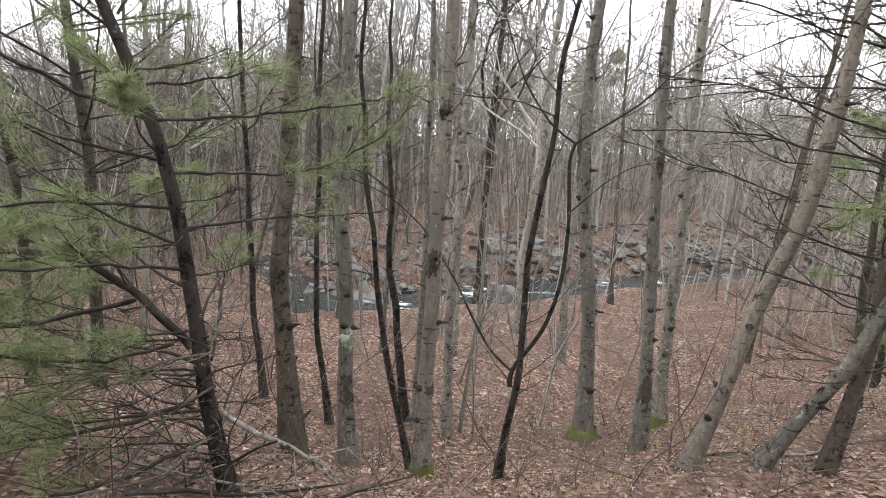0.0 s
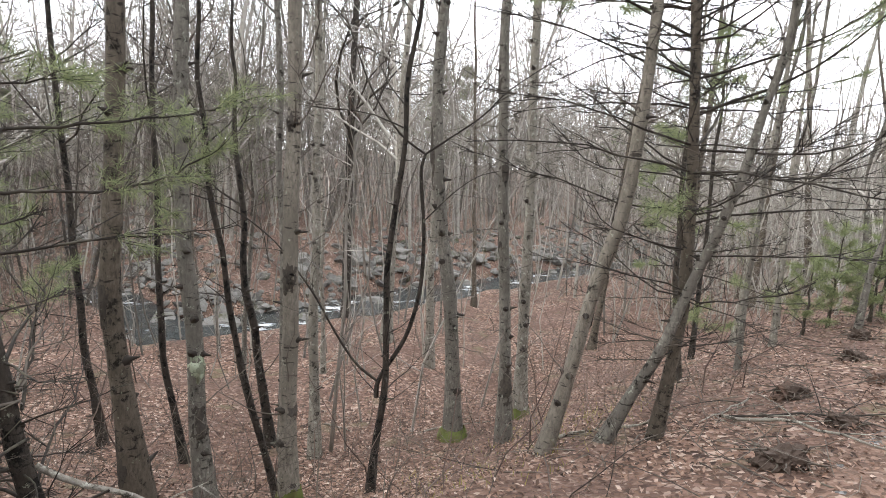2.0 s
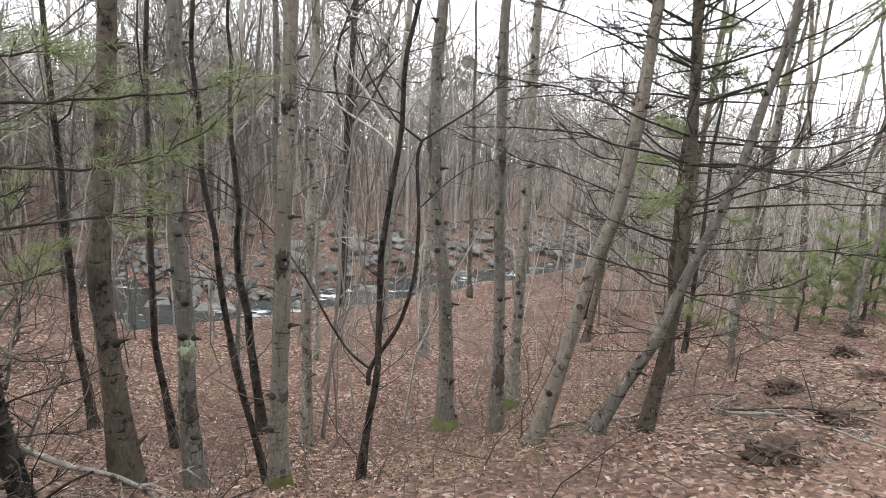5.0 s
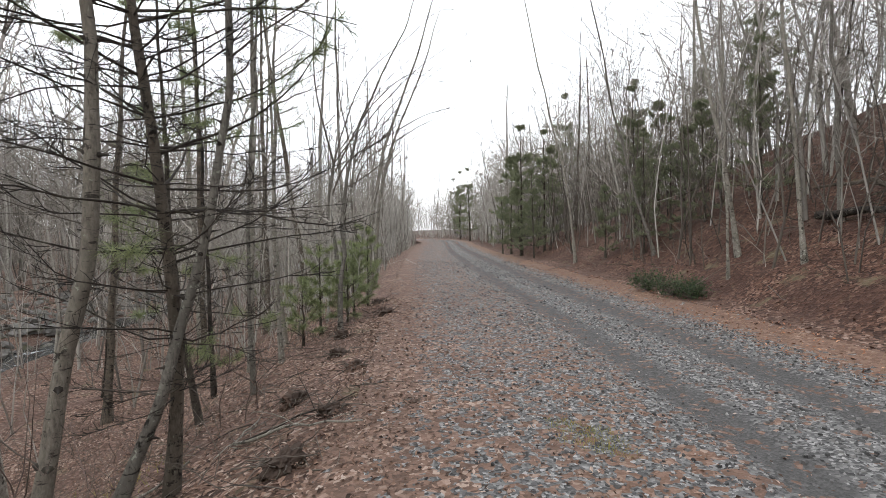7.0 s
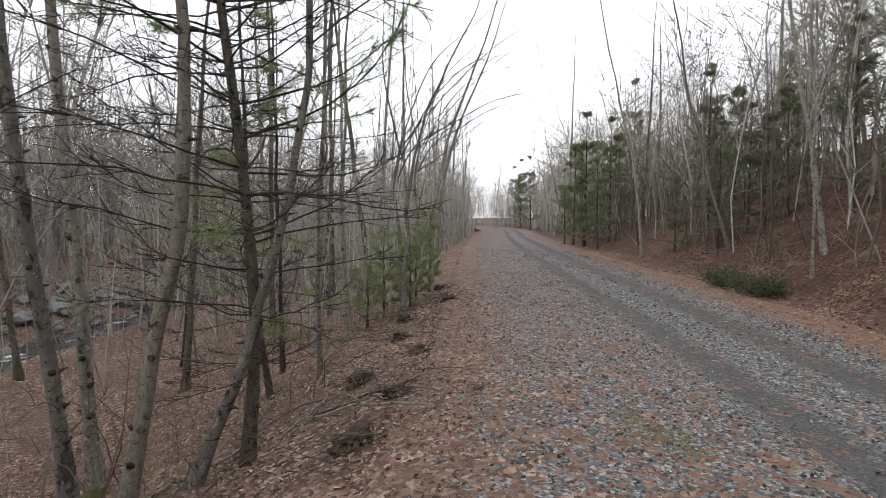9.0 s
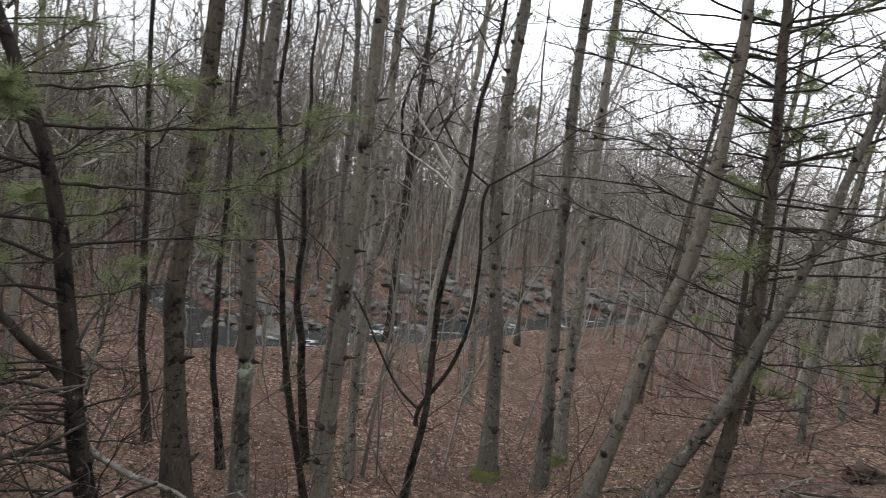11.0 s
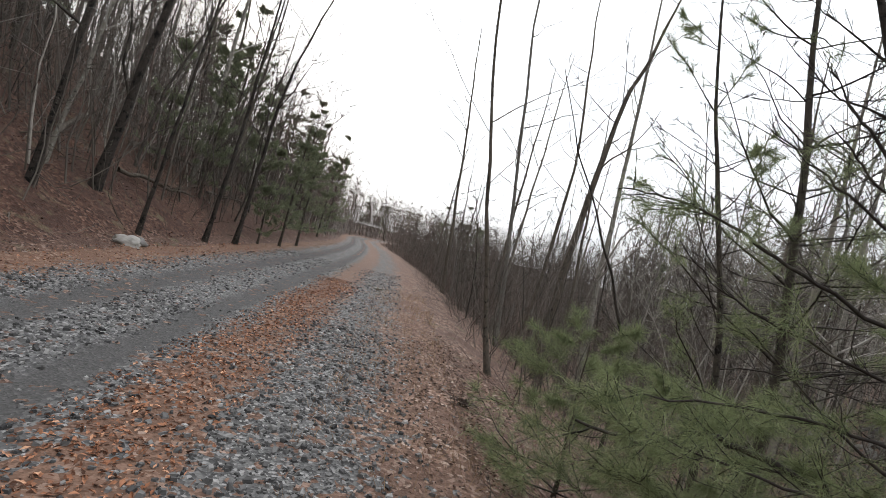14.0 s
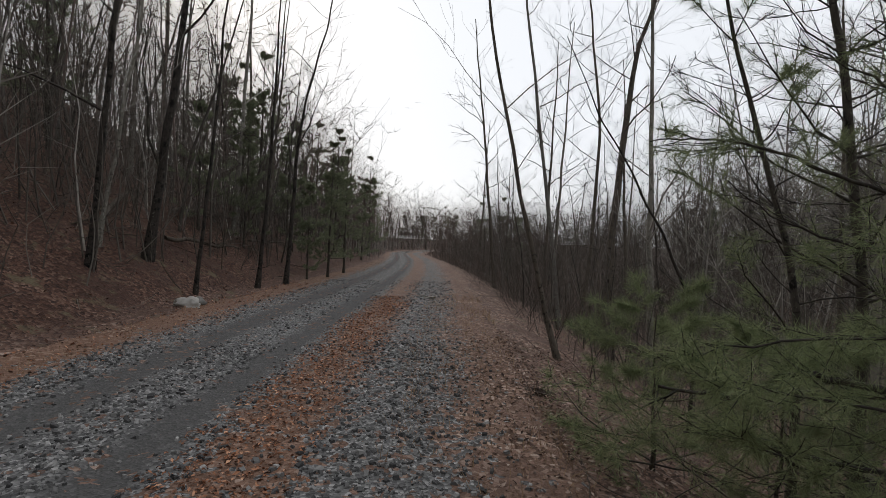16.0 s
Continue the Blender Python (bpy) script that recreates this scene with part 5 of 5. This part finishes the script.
# pines farther off: one is built, the rest are its copies
def far_pine(seed, h, label):
    rr = np.random.RandomState(seed)
    ws = sorted(rr.uniform(h * 0.07, h * 0.97, 17))
    side = rr.uniform(0.6, 1.2, 12)
    return pine((300 + seed, 320), [(0.05, 0.05, h * 0.5)], h, h * 0.022, seed, label, ws, lambda z, a: h * 0.3 * (1.05 - z / h) ** 0.8 * side[int(a / 30) % 12], 17, 0.19, 0.0065, 0.12, needle=NEEDLE_DARK, subs=7, per=(3, 6), rise=lambda z: 0.1 + 0.6 * z / h, light=True)


FAR_PINES = [far_pine(401, 8.0, "full dark green pine"), far_pine(402, 6.0, "young green pine")]
SPOTS = [(27.9, 14.1, 0.52), (24.9, 11.6, 0.56), (22.7, 9.9, 0.49), (17.3, 5.1, 0.39), (16.2, 3.7, 0.42), (16.7, 2.7, 0.49), (16.3, 3.0, 0.42), (-19.2, 1.2, 0.56), (-21.3, 2.1, 0.64), (-19.8, -0.9, 0.68), (-24.4, 3.1, 0.68), (-18.7, -2.2, 0.68), (25.01, 11.57, 0.8), (26.9, 13.08, 0.9), (23.45, 9.69, 0.68), (25.42, 10.02, 0.8), (18.45, 4.43, 0.6), (16.4, 2.13, 0.55), (14.92, 0.77, 0.5), (20.09, 4.04, 0.65), (-21.34, -7.21, 1.0), (-32.01, -1.23, 1.0), (-36.86, -3.1, 1.1), (-9.7, -15.58, 1.1), (-44.62, 3.16, 1.1), (-53.35, 6.36, 1.1), (36.9, 8.65, 1.1), (42.64, 13.93, 1.1), (22.96, 1.07, 0.8), (28.7, 3.66, 0.9), (34.44, 12.56, 1.1), (39.36, 16.72, 1.1), (-26.19, -0.67, 0.95), (-34.92, 1.12, 1.1), (-40.74, 4.76, 1.0), (-15.52, -10.86, 1.1), (-48.5, 8.34, 1.1), (-24.73, 0.62, 0.8), (-32.49, 3.52, 0.9), (-37.83, 5.99, 0.9), (-15.04, -7.31, 0.8), (-16.97, -8.9, 1.0), (-22.79, -1.15, 0.8), (7.6, 44.7, 1.9), (5.4, 47, 1.7), (-8.73, 33.56, 1.3), (-13.58, 31.72, 1.2), (-38.8, 18.44, 1.0), (-53.35, 23.77, 1.1), (-17.46, 29.6, 1.2), (20.5, 43.04, 1.2), (-29.1, 28.48, 1.1), (13.12, -11.47, 0.9), (-5.82, 28.47, 1.1), (-60.14, 23.81, 1.1), (14.76, 18.69, 0.55), (57.4, 33.48, 1.1), (65.6, 39.92, 1.2), (73.8, 44.77, 1.3), (62.32, 29.38, 1.1), (70.52, 34.35, 1.2), (79.54, 40.33, 1.3), (83.64, 51.94, 1.3), (91.84, 49.05, 1.4), (-135.8, 43.73, 1.3), (-145.5, 48.19, 1.4), (-130.95, 39.19, 1.2), (-141.62, 37.53, 1.3), (-155.2, 53.26, 1.4), (-126.1, 34.54, 1.2), (-151.32, 41.71, 1.3), (-121.25, 28.81, 1.2)]
for i, (x, y, k) in enumerate(SPOTS):
    c = copy_thing(FAR_PINES[i % 2], Matrix.Translation((x, y, z_at(x, y) - 0.05)) @ pose(0, 0, 0, 0, 0, i * 47))
    c.scale = (k, k, k * 1.05)
    tagged(c, ("dark green pine on the hillside by the track" if y < 5 and abs(x) > 15 else "dark green pine among the bare trees"), "pine tree", "woodland pines")
for t in FAR_PINES:
    for o in (*t.children_recursive, t):
        bpy.data.objects.remove(o)
for x, y, hh, sd in ((7.1, 7.3, 1.7, 310), (7.7, 7.2, 1.5, 311), (9.3, 8.1, 1.8, 312), (6.5, 7.1, 1.2, 313), (8.3, 7.6, 1.6, 314)):
    pine((x, y), [(0.02, 0, hh * 0.5)], hh, 0.05, sd, "small green pine on the bank beside the track", list(np.arange(0.25, hh * 0.95, 0.24)), lambda z, a: 0.7 - 0.28 * z, 13, 0.12, 0.0022, 0.0, needle=NEEDLE, subs=6, rise=lambda z: 0.4, light=True)


# ---------------- fallen leaves and gravel ----------------
def leaf_material(name="fallen_leaf", k=(1, 1, 1)):
    m, n, l, b = material(name, 0.75)
    g_ = n.new("ShaderNodeNewGeometry")
    col = ramp(n, l, g_.outputs["Random Per Island"], [(0.0, (0.03, 0.018, 0.013)), (0.3, (0.104, 0.06, 0.043)), (0.65, (0.205, 0.12, 0.084)), (0.9, (0.3, 0.195, 0.148)), (1.0, (0.46, 0.36, 0.3))])
    col = mix(n, l, 1.0, col, k, "MULTIPLY")
    l.new(col, b.inputs["Base Color"])
    return m


def stone_chip_material():
    m, n, l, b = material("gravel_stone", 0.8)
    g_ = n.new("ShaderNodeNewGeometry")
    col = ramp(n, l, g_.outputs["Random Per Island"], [(0.0, (0.035, 0.034, 0.034)), (0.5, (0.115, 0.112, 0.109)), (0.85, (0.2, 0.195, 0.188)), (1.0, (0.35, 0.34, 0.325))])
    l.new(col, b.inputs["Base Color"])
    return m


def litter(name, count, xr, ur, dens, seed, size, label, lift=0.045, mat=None):
    """Curled fallen leaves, each folded along its rib."""
    rng = np.random.RandomState(seed)
    x, u = rng.uniform(*xr, count), rng.uniform(*ur, count)
    keep = rng.rand(count) < dens(x, u)
    x, u = x[keep], u[keep]
    n = len(x)
    y = beside(x, u)
    z = height(x, y) + lift * rng.uniform(0.2, 1.0, n)
    a = rng.uniform(0, 6.283, n)
    L = rng.uniform(*size, n)
    W_ = L * rng.uniform(0.35, 0.6, n)
    pitch, fold = rng.normal(0, 0.35, n), rng.uniform(0.1, 0.75, n)
    roll = rng.normal(0, 0.4, n)
    d = np.stack([np.cos(a) * np.cos(pitch), np.sin(a) * np.cos(pitch), np.sin(pitch)], -1)
    s_ = np.stack([-np.sin(a) * np.cos(roll), np.cos(a) * np.cos(roll), np.sin(roll)], -1)
    up = np.cross(d, s_)
    c = np.stack([x, y, z], -1)
    tip, tail = c + d * L[:, None], c - d * L[:, None]
    lf = c + s_ * W_[:, None] + up * (W_ * fold)[:, None]
    rt = c - s_ * W_[:, None] + up * (W_ * fold)[:, None]
    g = Geo()
    i = np.arange(n)[:, None] * 4
    g.add(np.stack([tail, rt, tip, lf], 1).reshape(-1, 3), np.concatenate([i + np.array([0, 1, 2]), i + np.array([0, 2, 3])]))
    return tagged(new(name, g.mesh(name, mat or LEAF, False)), label, "leaves", kind="stuff")


# the hillside's leaves carry the slope's shade in a darker, redder brown
LEAF, WARM, HILL_SHADED, CHIP = leaf_material("fallen_leaf", (0.95, 1.0, 1.02)), leaf_material("warm_leaf", (1.32, 0.97, 0.72)), leaf_material("shaded_hill_leaf", (0.54, 0.43, 0.39)), stone_chip_material()
patch_ = lambda x, u: 0.55 + 0.45 * ripple(x * 1.3, u * 1.3, 1.0)
litter("fallen_leaves", 62000, (-8, 10), (2.0, 9.5), lambda x, u: 0.6 + 0.4 * patch_(x, u), 81, (0.012, 0.028), "reddish-brown fallen leaves on the bank")
litter("fallen_leaves", 16000, (-9, 10), (1.2, 2.8), lambda x, u: np.clip((u - 1.1) / 1.2, 0.1, 1) * patch_(x, u) * 1.1, 82, (0.013, 0.03), "fallen leaves along the track's edge")
litter("fallen_leaves", 32000, (-14, 1.5), (-0.25, 0.85), lambda x, u: np.clip(1.15 - 1.9 * np.abs(u - 0.3 + 0.2 * ripple(x, x * 0, 1.0)), 0, 1), 83, (0.013, 0.027), "strip of orange-brown fallen leaves along the track", mat=WARM)
litter("fallen_leaves", 12000, (0.5, 13), (-0.9, 2.4), lambda x, u: (0.45 + 0.55 * patch_(x, u)) * np.clip((u + 0.9) / 1.1, 0.1, 1), 84, (0.01, 0.023), "scattered beige fallen leaves on the gravel", mat=leaf_material("beige_leaf", (1.05, 1.1, 1.1)))
litter("fallen_leaves", 12000, (0.5, 13), (-0.9, 2.6), lambda x, u: (0.45 + 0.55 * patch_(u, x)) * np.clip((u + 0.7) / 1.3, 0.06, 1), 86, (0.01, 0.024), "scattered brown fallen leaves on the gravel")
litter("fallen_leaves", 14000, (-18, 22), (-3.2, -2.0), lambda x, u: np.clip((-u - 1.9) / 0.5, 0, 1) * (0.5 + 0.5 * patch_(x, u)), 87, (0.012, 0.03), "orange-brown fallen leaves along the far verge", mat=WARM)
litter("fallen_leaves", 15000, (-16, 18), (-9, -2.3), lambda x, u: np.clip((-u - 2.1) / 1.0, 0, 1) * patch_(x, u), 85, (0.02, 0.045), "fallen leaves at the hillside's foot, slope shade in their colour", mat=HILL_SHADED)


def chips(name, count, xr, ur, dens, seed, size, label):
    """Broken gravel, each stone a lump of its own."""
    rng = np.random.RandomState(seed)
    x, u = rng.uniform(*xr, count), rng.uniform(*ur, count)
    keep = rng.rand(count) < dens(x, u)
    x, u = x[keep], u[keep]
    n = len(x)
    y = beside(x, u)
    s_ = rng.uniform(0, 1, n) ** 2 * (size[1] - size[0]) + size[0]
    box = np.array([[-1, -1, -0.6], [1, -1, -0.6], [1, 1, -0.6], [-1, 1, -0.6], [-0.7, -0.7, 0.6], [0.7, -0.7, 0.6], [0.7, 0.7, 0.6], [-0.7, 0.7, 0.6]])
    v = box[None] * (1 + rng.normal(0, 0.22, (n, 8, 3))) * s_[:, None, None] * rng.uniform(0.6, 1.2, (n, 1, 3))
    a = rng.uniform(0, 6.283, n)
    ca, sa = np.cos(a)[:, None], np.sin(a)[:, None]
    v = np.stack([v[..., 0] * ca - v[..., 1] * sa, v[..., 0] * sa + v[..., 1] * ca, v[..., 2] + v[..., 0] * rng.normal(0, 0.3, (n, 1))], -1)
    v += np.stack([x, y, height(x, y) + 0.03 + 0.25 * s_], -1)[:, None]
    f = np.array([[0, 1, 5, 4], [1, 2, 6, 5], [2, 3, 7, 6], [3, 0, 4, 7], [4, 5, 6, 7]])
    g = Geo()
    g.add(v.reshape(-1, 3), (np.arange(n)[:, None, None] * 8 + f).reshape(-1, 4))
    return tagged(new(name, g.mesh(name, CHIP, False)), label, "gravel", kind="stuff")


def gravel_density(x, u):
    rut = np.maximum(np.exp(-(((u + 1.6) / 0.33) ** 2)), np.exp(-(((u + 0.45) / 0.28) ** 2)))
    strip = np.exp(-(((u - 0.3) / 0.35) ** 2)) * np.clip((1.5 - x) / 3, 0, 1)
    leafy = 0.6 * np.clip((x - 0.5) / 2, 0, 1) * np.clip((u + 0.2) / 0.8, 0, 1)
    return np.clip(1 - 1.05 * rut - 0.93 * strip - leafy, 0.02, 1) * np.clip((2.3 - u) / 1.0, 0, 1)


chips("gravel_stones", 22000, (-8, 1.5), (-2.5, 2.3), gravel_density, 91, (0.007, 0.024), "loose broken grey gravel on the track")
chips("gravel_stones", 17000, (1.5, 9), (-2.5, 2.3), gravel_density, 96, (0.005, 0.017), "fine loose grey gravel on the track")
chips("gravel_stones", 7000, (-20, -7), (-2.5, 1.9), gravel_density, 92, (0.008, 0.025), "loose grey gravel farther along the track")
chips("gravel_stones", 7000, (8, 22), (-2.4, 1.9), gravel_density, 93, (0.008, 0.025), "loose grey gravel round the track's bend")


# ---------------- things on the ground ----------------
def clod(x, y, size, seed):
    """A torn-up clod of dark soil with rootlets."""
    rng = np.random.RandomState(seed)
    V, F = boulder(rng, size * 0.6, 0.75, 4, 0.02)
    lump = np.array([noise.noise(Vector(q * (3.2 / size)) + Vector((seed, 0, 0))) + 0.6 * noise.noise(Vector(q * (8 / size))) for q in V])
    V = V * (1 + 0.32 * lump[:, None] + rng.normal(0, 0.035, (len(V), 1)))
    root = tagged(new("soil_clod"), "dark clod of torn soil and roots at the track's edge", "soil clod", "clods along the edge")
    root.location = (x, y, z_at(x, y) + size * 0.08)
    g = Geo()
    g.add(V, F)
    put(new("soil", g.mesh("soil", SOIL, False)), root)
    for _ in range(20):
        a = rng.uniform(0, 6.28)
        g = Geo()
        p = limb_path(rng, (math.cos(a) * size * 0.6, math.sin(a) * size * 0.6, size * 0.2), (math.cos(a), math.sin(a), rng.normal(0.1, 0.6)), size * rng.uniform(0.5, 1.5), 4, 0.3, -0.1)
        g.tube(p, np.linspace(0.006, 0.0015, 5), 4)
        part("rootlet", g, TWIG, root)


for i, (x, y, k) in enumerate([(2.84, 3.22, 0.22), (4.05, 4.5, 0.2), (3.78, 3.7, 0.17), (6.5, 6.2, 0.24), (7.96, 6.49, 0.22), (4.98, 4.5, 0.16), (4.1, 3.02, 0.09), (5.6, 5.4, 0.2), (9.4, 7.9, 0.2), (-2.9, 1.85, 0.24), (-5.4, 2.75, 0.14)]):
    clod(x, y, k, 700 + i)


def stick(p, q, r, seed, label, forks=3, mat=None, name="fallen_branch"):
    """A dead branch lying on the ground."""
    rng = np.random.RandomState(seed)
    p, q = np.array(p, float), np.array(q, float)
    L = np.linalg.norm(q - p)
    n = 9
    t = np.linspace(0, 1, n)[:, None]
    pts = p + (q - p) * t + np.cumsum(rng.normal(0, L * 0.012, (n, 3)), 0) * np.sin(t * math.pi)
    for k in range(n):
        pts[k, 2] += z_at(pts[k, 0], pts[k, 1]) + r
    root = tagged(new(name), label, "fallen branch")
    root.location = pts[0]
    pts = pts - pts[0]
    g = Geo()
    g.tube(pts, np.linspace(r, r * 0.45, n), 7)
    part("stem", g, mat or BARK_PALE, root)
    for _ in range(forks):
        i = rng.randint(2, n - 2)
        d = unit(pts[i + 1] - pts[i]) + np.array([rng.normal(0, 0.6), rng.normal(0, 0.6), rng.uniform(0, 0.5)])
        g = Geo()
        grow(rng, g, pts[i], d, L * rng.uniform(0.2, 0.45), r * 0.5, 1, 4, 0.15, -0.03, (1, 4))
        part("side_twig", g, mat or BARK_PALE, root)
    return root


stick((2.95, 3.95, 0.16), (3.4, 2.97, 0.1), 0.015, 720, "pale dead branch lying beside a dark clod", 4)
stick((-0.41, 8.11, 0), (0.01, 7.72, 0), 0.016, 721, "pale fallen stick on the leafy flat", 1)
stick((0.99, 7.54, 0), (2.03, 7.54, 0), 0.018, 722, "grey fallen stick among the leaves", 2)
stick((-13.6, 4.1, 0.02), (-12.8, 3.6, 0.06), 0.03, 723, "pale broken branch on the track's edge", 2)
stick((1.9, 4.9, 0), (2.9, 4.5, 0.1), 0.02, 724, "grey dead branch across the bank", 3)
stick((-1.45, 3.1, 0.5), (-0.74, 3.35, 0.0), 0.018, 725, "pale dead branch propped against the pine", 3, BARK_PALE)
stick((12.9, -0.25, 0.08), (11.0, -1.75, 0.08), 0.09, 726, "rotting log lying across the hillside", 0, BARK_DARK, "log")
stick((-16.49, -3.77, 0.2), (-13.09, -3.41, 0.3), 0.07, 727, "fallen grey trunk on the hillside", 3, BARK_ROUGH, "log")
for i, (x0, y0, x1, y1, z1, r, pale) in enumerate([(-2.1, 3.05, -0.8, 2.8, 0.25, 0.012, 1), (-1.7, 2.65, -0.7, 3.25, 0.1, 0.014, 0), (-1.1, 2.55, -0.25, 2.85, 0.3, 0.01, 0), (-1.8, 3.35, -0.9, 2.65, 0.5, 0.013, 0), (-0.7, 2.45, 0.0, 2.95, 0.05, 0.009, 1), (3.2, 4.3, 4.0, 3.6, 0.08, 0.012, 0), (3.7, 4.6, 2.8, 4.0, 0.12, 0.009, 1)]):
    stick((x0, y0, 0.04), (x1, y1, z1), r, 800 + i, "pale thin dead branch tangled on the bank" if pale else "dark thin dead branch tangled on the bank", 6, BARK_PALE if pale else TWIG_DARK)
rng = np.random.RandomState(77)
g = Geo()
for _ in range(170):
    x, u = rng.uniform(2.2, 8.5), rng.uniform(2.5, 4.6)
    y = float(beside(x, u))
    a = rng.uniform(0, 6.28)
    p = limb_path(rng, (x, y, z_at(x, y) + rng.uniform(0.02, 0.12)), (math.cos(a), math.sin(a), rng.normal(0, 0.12)), rng.uniform(0.3, 0.9), 4, 0.15, -0.05)
    g.tube(p, np.linspace(rng.uniform(0.003, 0.007), 0.0015, 5), 4)
for _ in range(160):
    x, u = rng.uniform(-7, 2.2), rng.uniform(2.6, 8)
    y = float(beside(x, u))
    a = rng.uniform(0, 6.28)
    p = limb_path(rng, (x, y, z_at(x, y) + rng.uniform(0.02, 0.1)), (math.cos(a), math.sin(a), rng.normal(0, 0.2)), rng.uniform(0.3, 0.9), 4, 0.15, -0.03)
    g.tube(p, np.linspace(rng.uniform(0.003, 0.007), 0.0015, 5), 4)
for _ in range(330):
    x, u = rng.uniform(-24, 20), rng.uniform(-11, -3.3)
    y = float(beside(x, u))
    a = rng.uniform(0, 6.28)
    p = limb_path(rng, (x, y, z_at(x, y) + rng.uniform(0.05, 0.3)), (math.cos(a), math.sin(a), rng.normal(0, 0.25)), rng.uniform(0.5, 1.8), 4, 0.15, -0.02)
    g.tube(p, np.linspace(rng.uniform(0.006, 0.014), 0.003, 5), 4)
tagged(new("dead_twigs", g.mesh("dead_twigs", TWIG)), "litter of thin dead twigs on the bank", "twigs", kind="stuff")
for i, (x0, y0, x1, y1, r) in enumerate([(-15.04, -2.48, -17.95, -0.97, 0.06), (-18.43, -2.94, -21.82, -1.2, 0.08), (-10.86, -5.38, -8.73, -7.01, 0.05), (-20.37, -0.74, -23.77, 0.79, 0.05), (11.89, -1.76, 14.1, -0.25, 0.06), (10.82, -5.29, 12.96, -5.37, 0.07)]):
    stick((x0, y0, 0.12), (x1, y1, 0.25), r, 780 + i, "fallen grey branch lying on the leafy hillside", 4, BARK_ROUGH)

for i, (x, y, k) in enumerate([(-11.5, -1.42, 0.2), (-11.85, -1.3, 0.16)]):
    V, F = boulder(np.random.RandomState(740 + i), k, 0.7, 3)
    g = Geo()
    g.add(V, F)
    b = tagged(new("rock", g.mesh("rock", rock_material("pale_stone", (0.22, 0.21, 0.19), (0.42, 0.4, 0.37), (0.2, 0.19, 0.15)) if i == 0 else STONE)), "pale rock at the track's edge" if i == 0 else "grey rock beside a pale one", "rock")
    b.location = (x, y, z_at(x, y) + 0.04)


# a low evergreen laurel shrub at the hillside's foot
def laurel(x, y, size, seed):
    rng = np.random.RandomState(seed)
    root = tagged(new("laurel_shrub"), "low glossy evergreen shrub at the hillside's foot", "shrub")
    root.location = (x, y, z_at(x, y))
    g, leaves = Geo(), []
    for _ in range(26):
        a = rng.uniform(0, 6.28)
        p = limb_path(rng, (0, 0, 0), (math.cos(a), math.sin(a), rng.uniform(0.3, 1.4)), size * rng.uniform(0.5, 1.0), 4, 0.15, 0.03)
        g.tube(p, np.linspace(0.009, 0.003, 5), 4)
        for k in range(34):
            q = p[rng.randint(1, 4)] * 0.3 + p[rng.randint(2, 5)] * 0.7 + rng.normal(0, 0.06, 3)
            d = unit(rng.normal(0, 1, 3) + np.array([0, 0, 0.4]))
            s_ = unit(np.cross(d, rng.normal(0, 1, 3)))
            L = rng.uniform(0.04, 0.07)
            leaves.append(np.stack([q, q + d * L * 0.5 + s_ * L * 0.24, q + d * L, q + d * L * 0.5 - s_ * L * 0.24]))
    tagged(part("stems", g, TWIG, root), kind="stuff")
    g = Geo()
    v = np.concatenate(leaves)
    g.add(v, np.arange(len(v)).reshape(-1, 4))
    part("foliage", g, LAUREL, root, "small leathery dark green leaves")


LAUREL = needle_material("laurel_leaf", (0.035, 0.055, 0.03), (0.1, 0.13, 0.068))
laurel(11.9, 2.2, 0.7, 750)
laurel(12.6, 2.85, 0.6, 751)
laurel(11.5, 1.8, 0.5, 752)


# dry grass along the verge
def grass(name, count, xr, ur, hgt, seed, label, mat):
    rng = np.random.RandomState(seed)
    x, u = rng.uniform(*xr, count), rng.uniform(*ur, count)
    keep = rng.rand(count) < 0.5 + 0.5 * ripple(x, u, 1.6)
    x, u = x[keep], u[keep]
    n = len(x)
    y = beside(x, u)
    a = rng.uniform(0, 6.283, n)
    h = rng.uniform(*hgt, n)
    base = np.stack([x, y, height(x, y)], -1)
    s_ = np.stack([np.cos(a), np.sin(a), 0 * a], -1) * 0.0035
    tip = base + np.stack([rng.normal(0, 0.5, n) * h, rng.normal(0, 0.5, n) * h, h], -1)
    g = Geo()
    g.add(np.stack([base - s_, base + s_, tip], 1).reshape(-1, 3), np.arange(n * 3).reshape(-1, 3))
    return tagged(new(name, g.mesh(name, mat, False)), label, "grass", kind="stuff")


STRAW = needle_material("dry_grass", (0.16, 0.1, 0.06), (0.36, 0.25, 0.155))
GREEN_GRASS = needle_material("green_grass", (0.15, 0.15, 0.035), (0.32, 0.29, 0.08))
grass("dry_grass", 15000, (-40, 40), (-3.1, -2.2), (0.03, 0.13), 760, "tan dry grass along the hill-side verge", STRAW)
grass("dry_grass", 5000, (-14, -2), (1.2, 2.6), (0.04, 0.2), 761, "tufts of straw-coloured grass along the bank edge", STRAW)
grass("grass_tuft", 2200, (3.85, 4.3), (0.45, 0.9), (0.02, 0.07), 762, "small yellow-green grass tuft in the gravel", GREEN_GRASS)
grass("green_sprigs", 900, (0.6, 3.2), (4.2, 6.6), (0.03, 0.12), 763, "sparse green sprigs among the leaves", GREEN_GRASS)
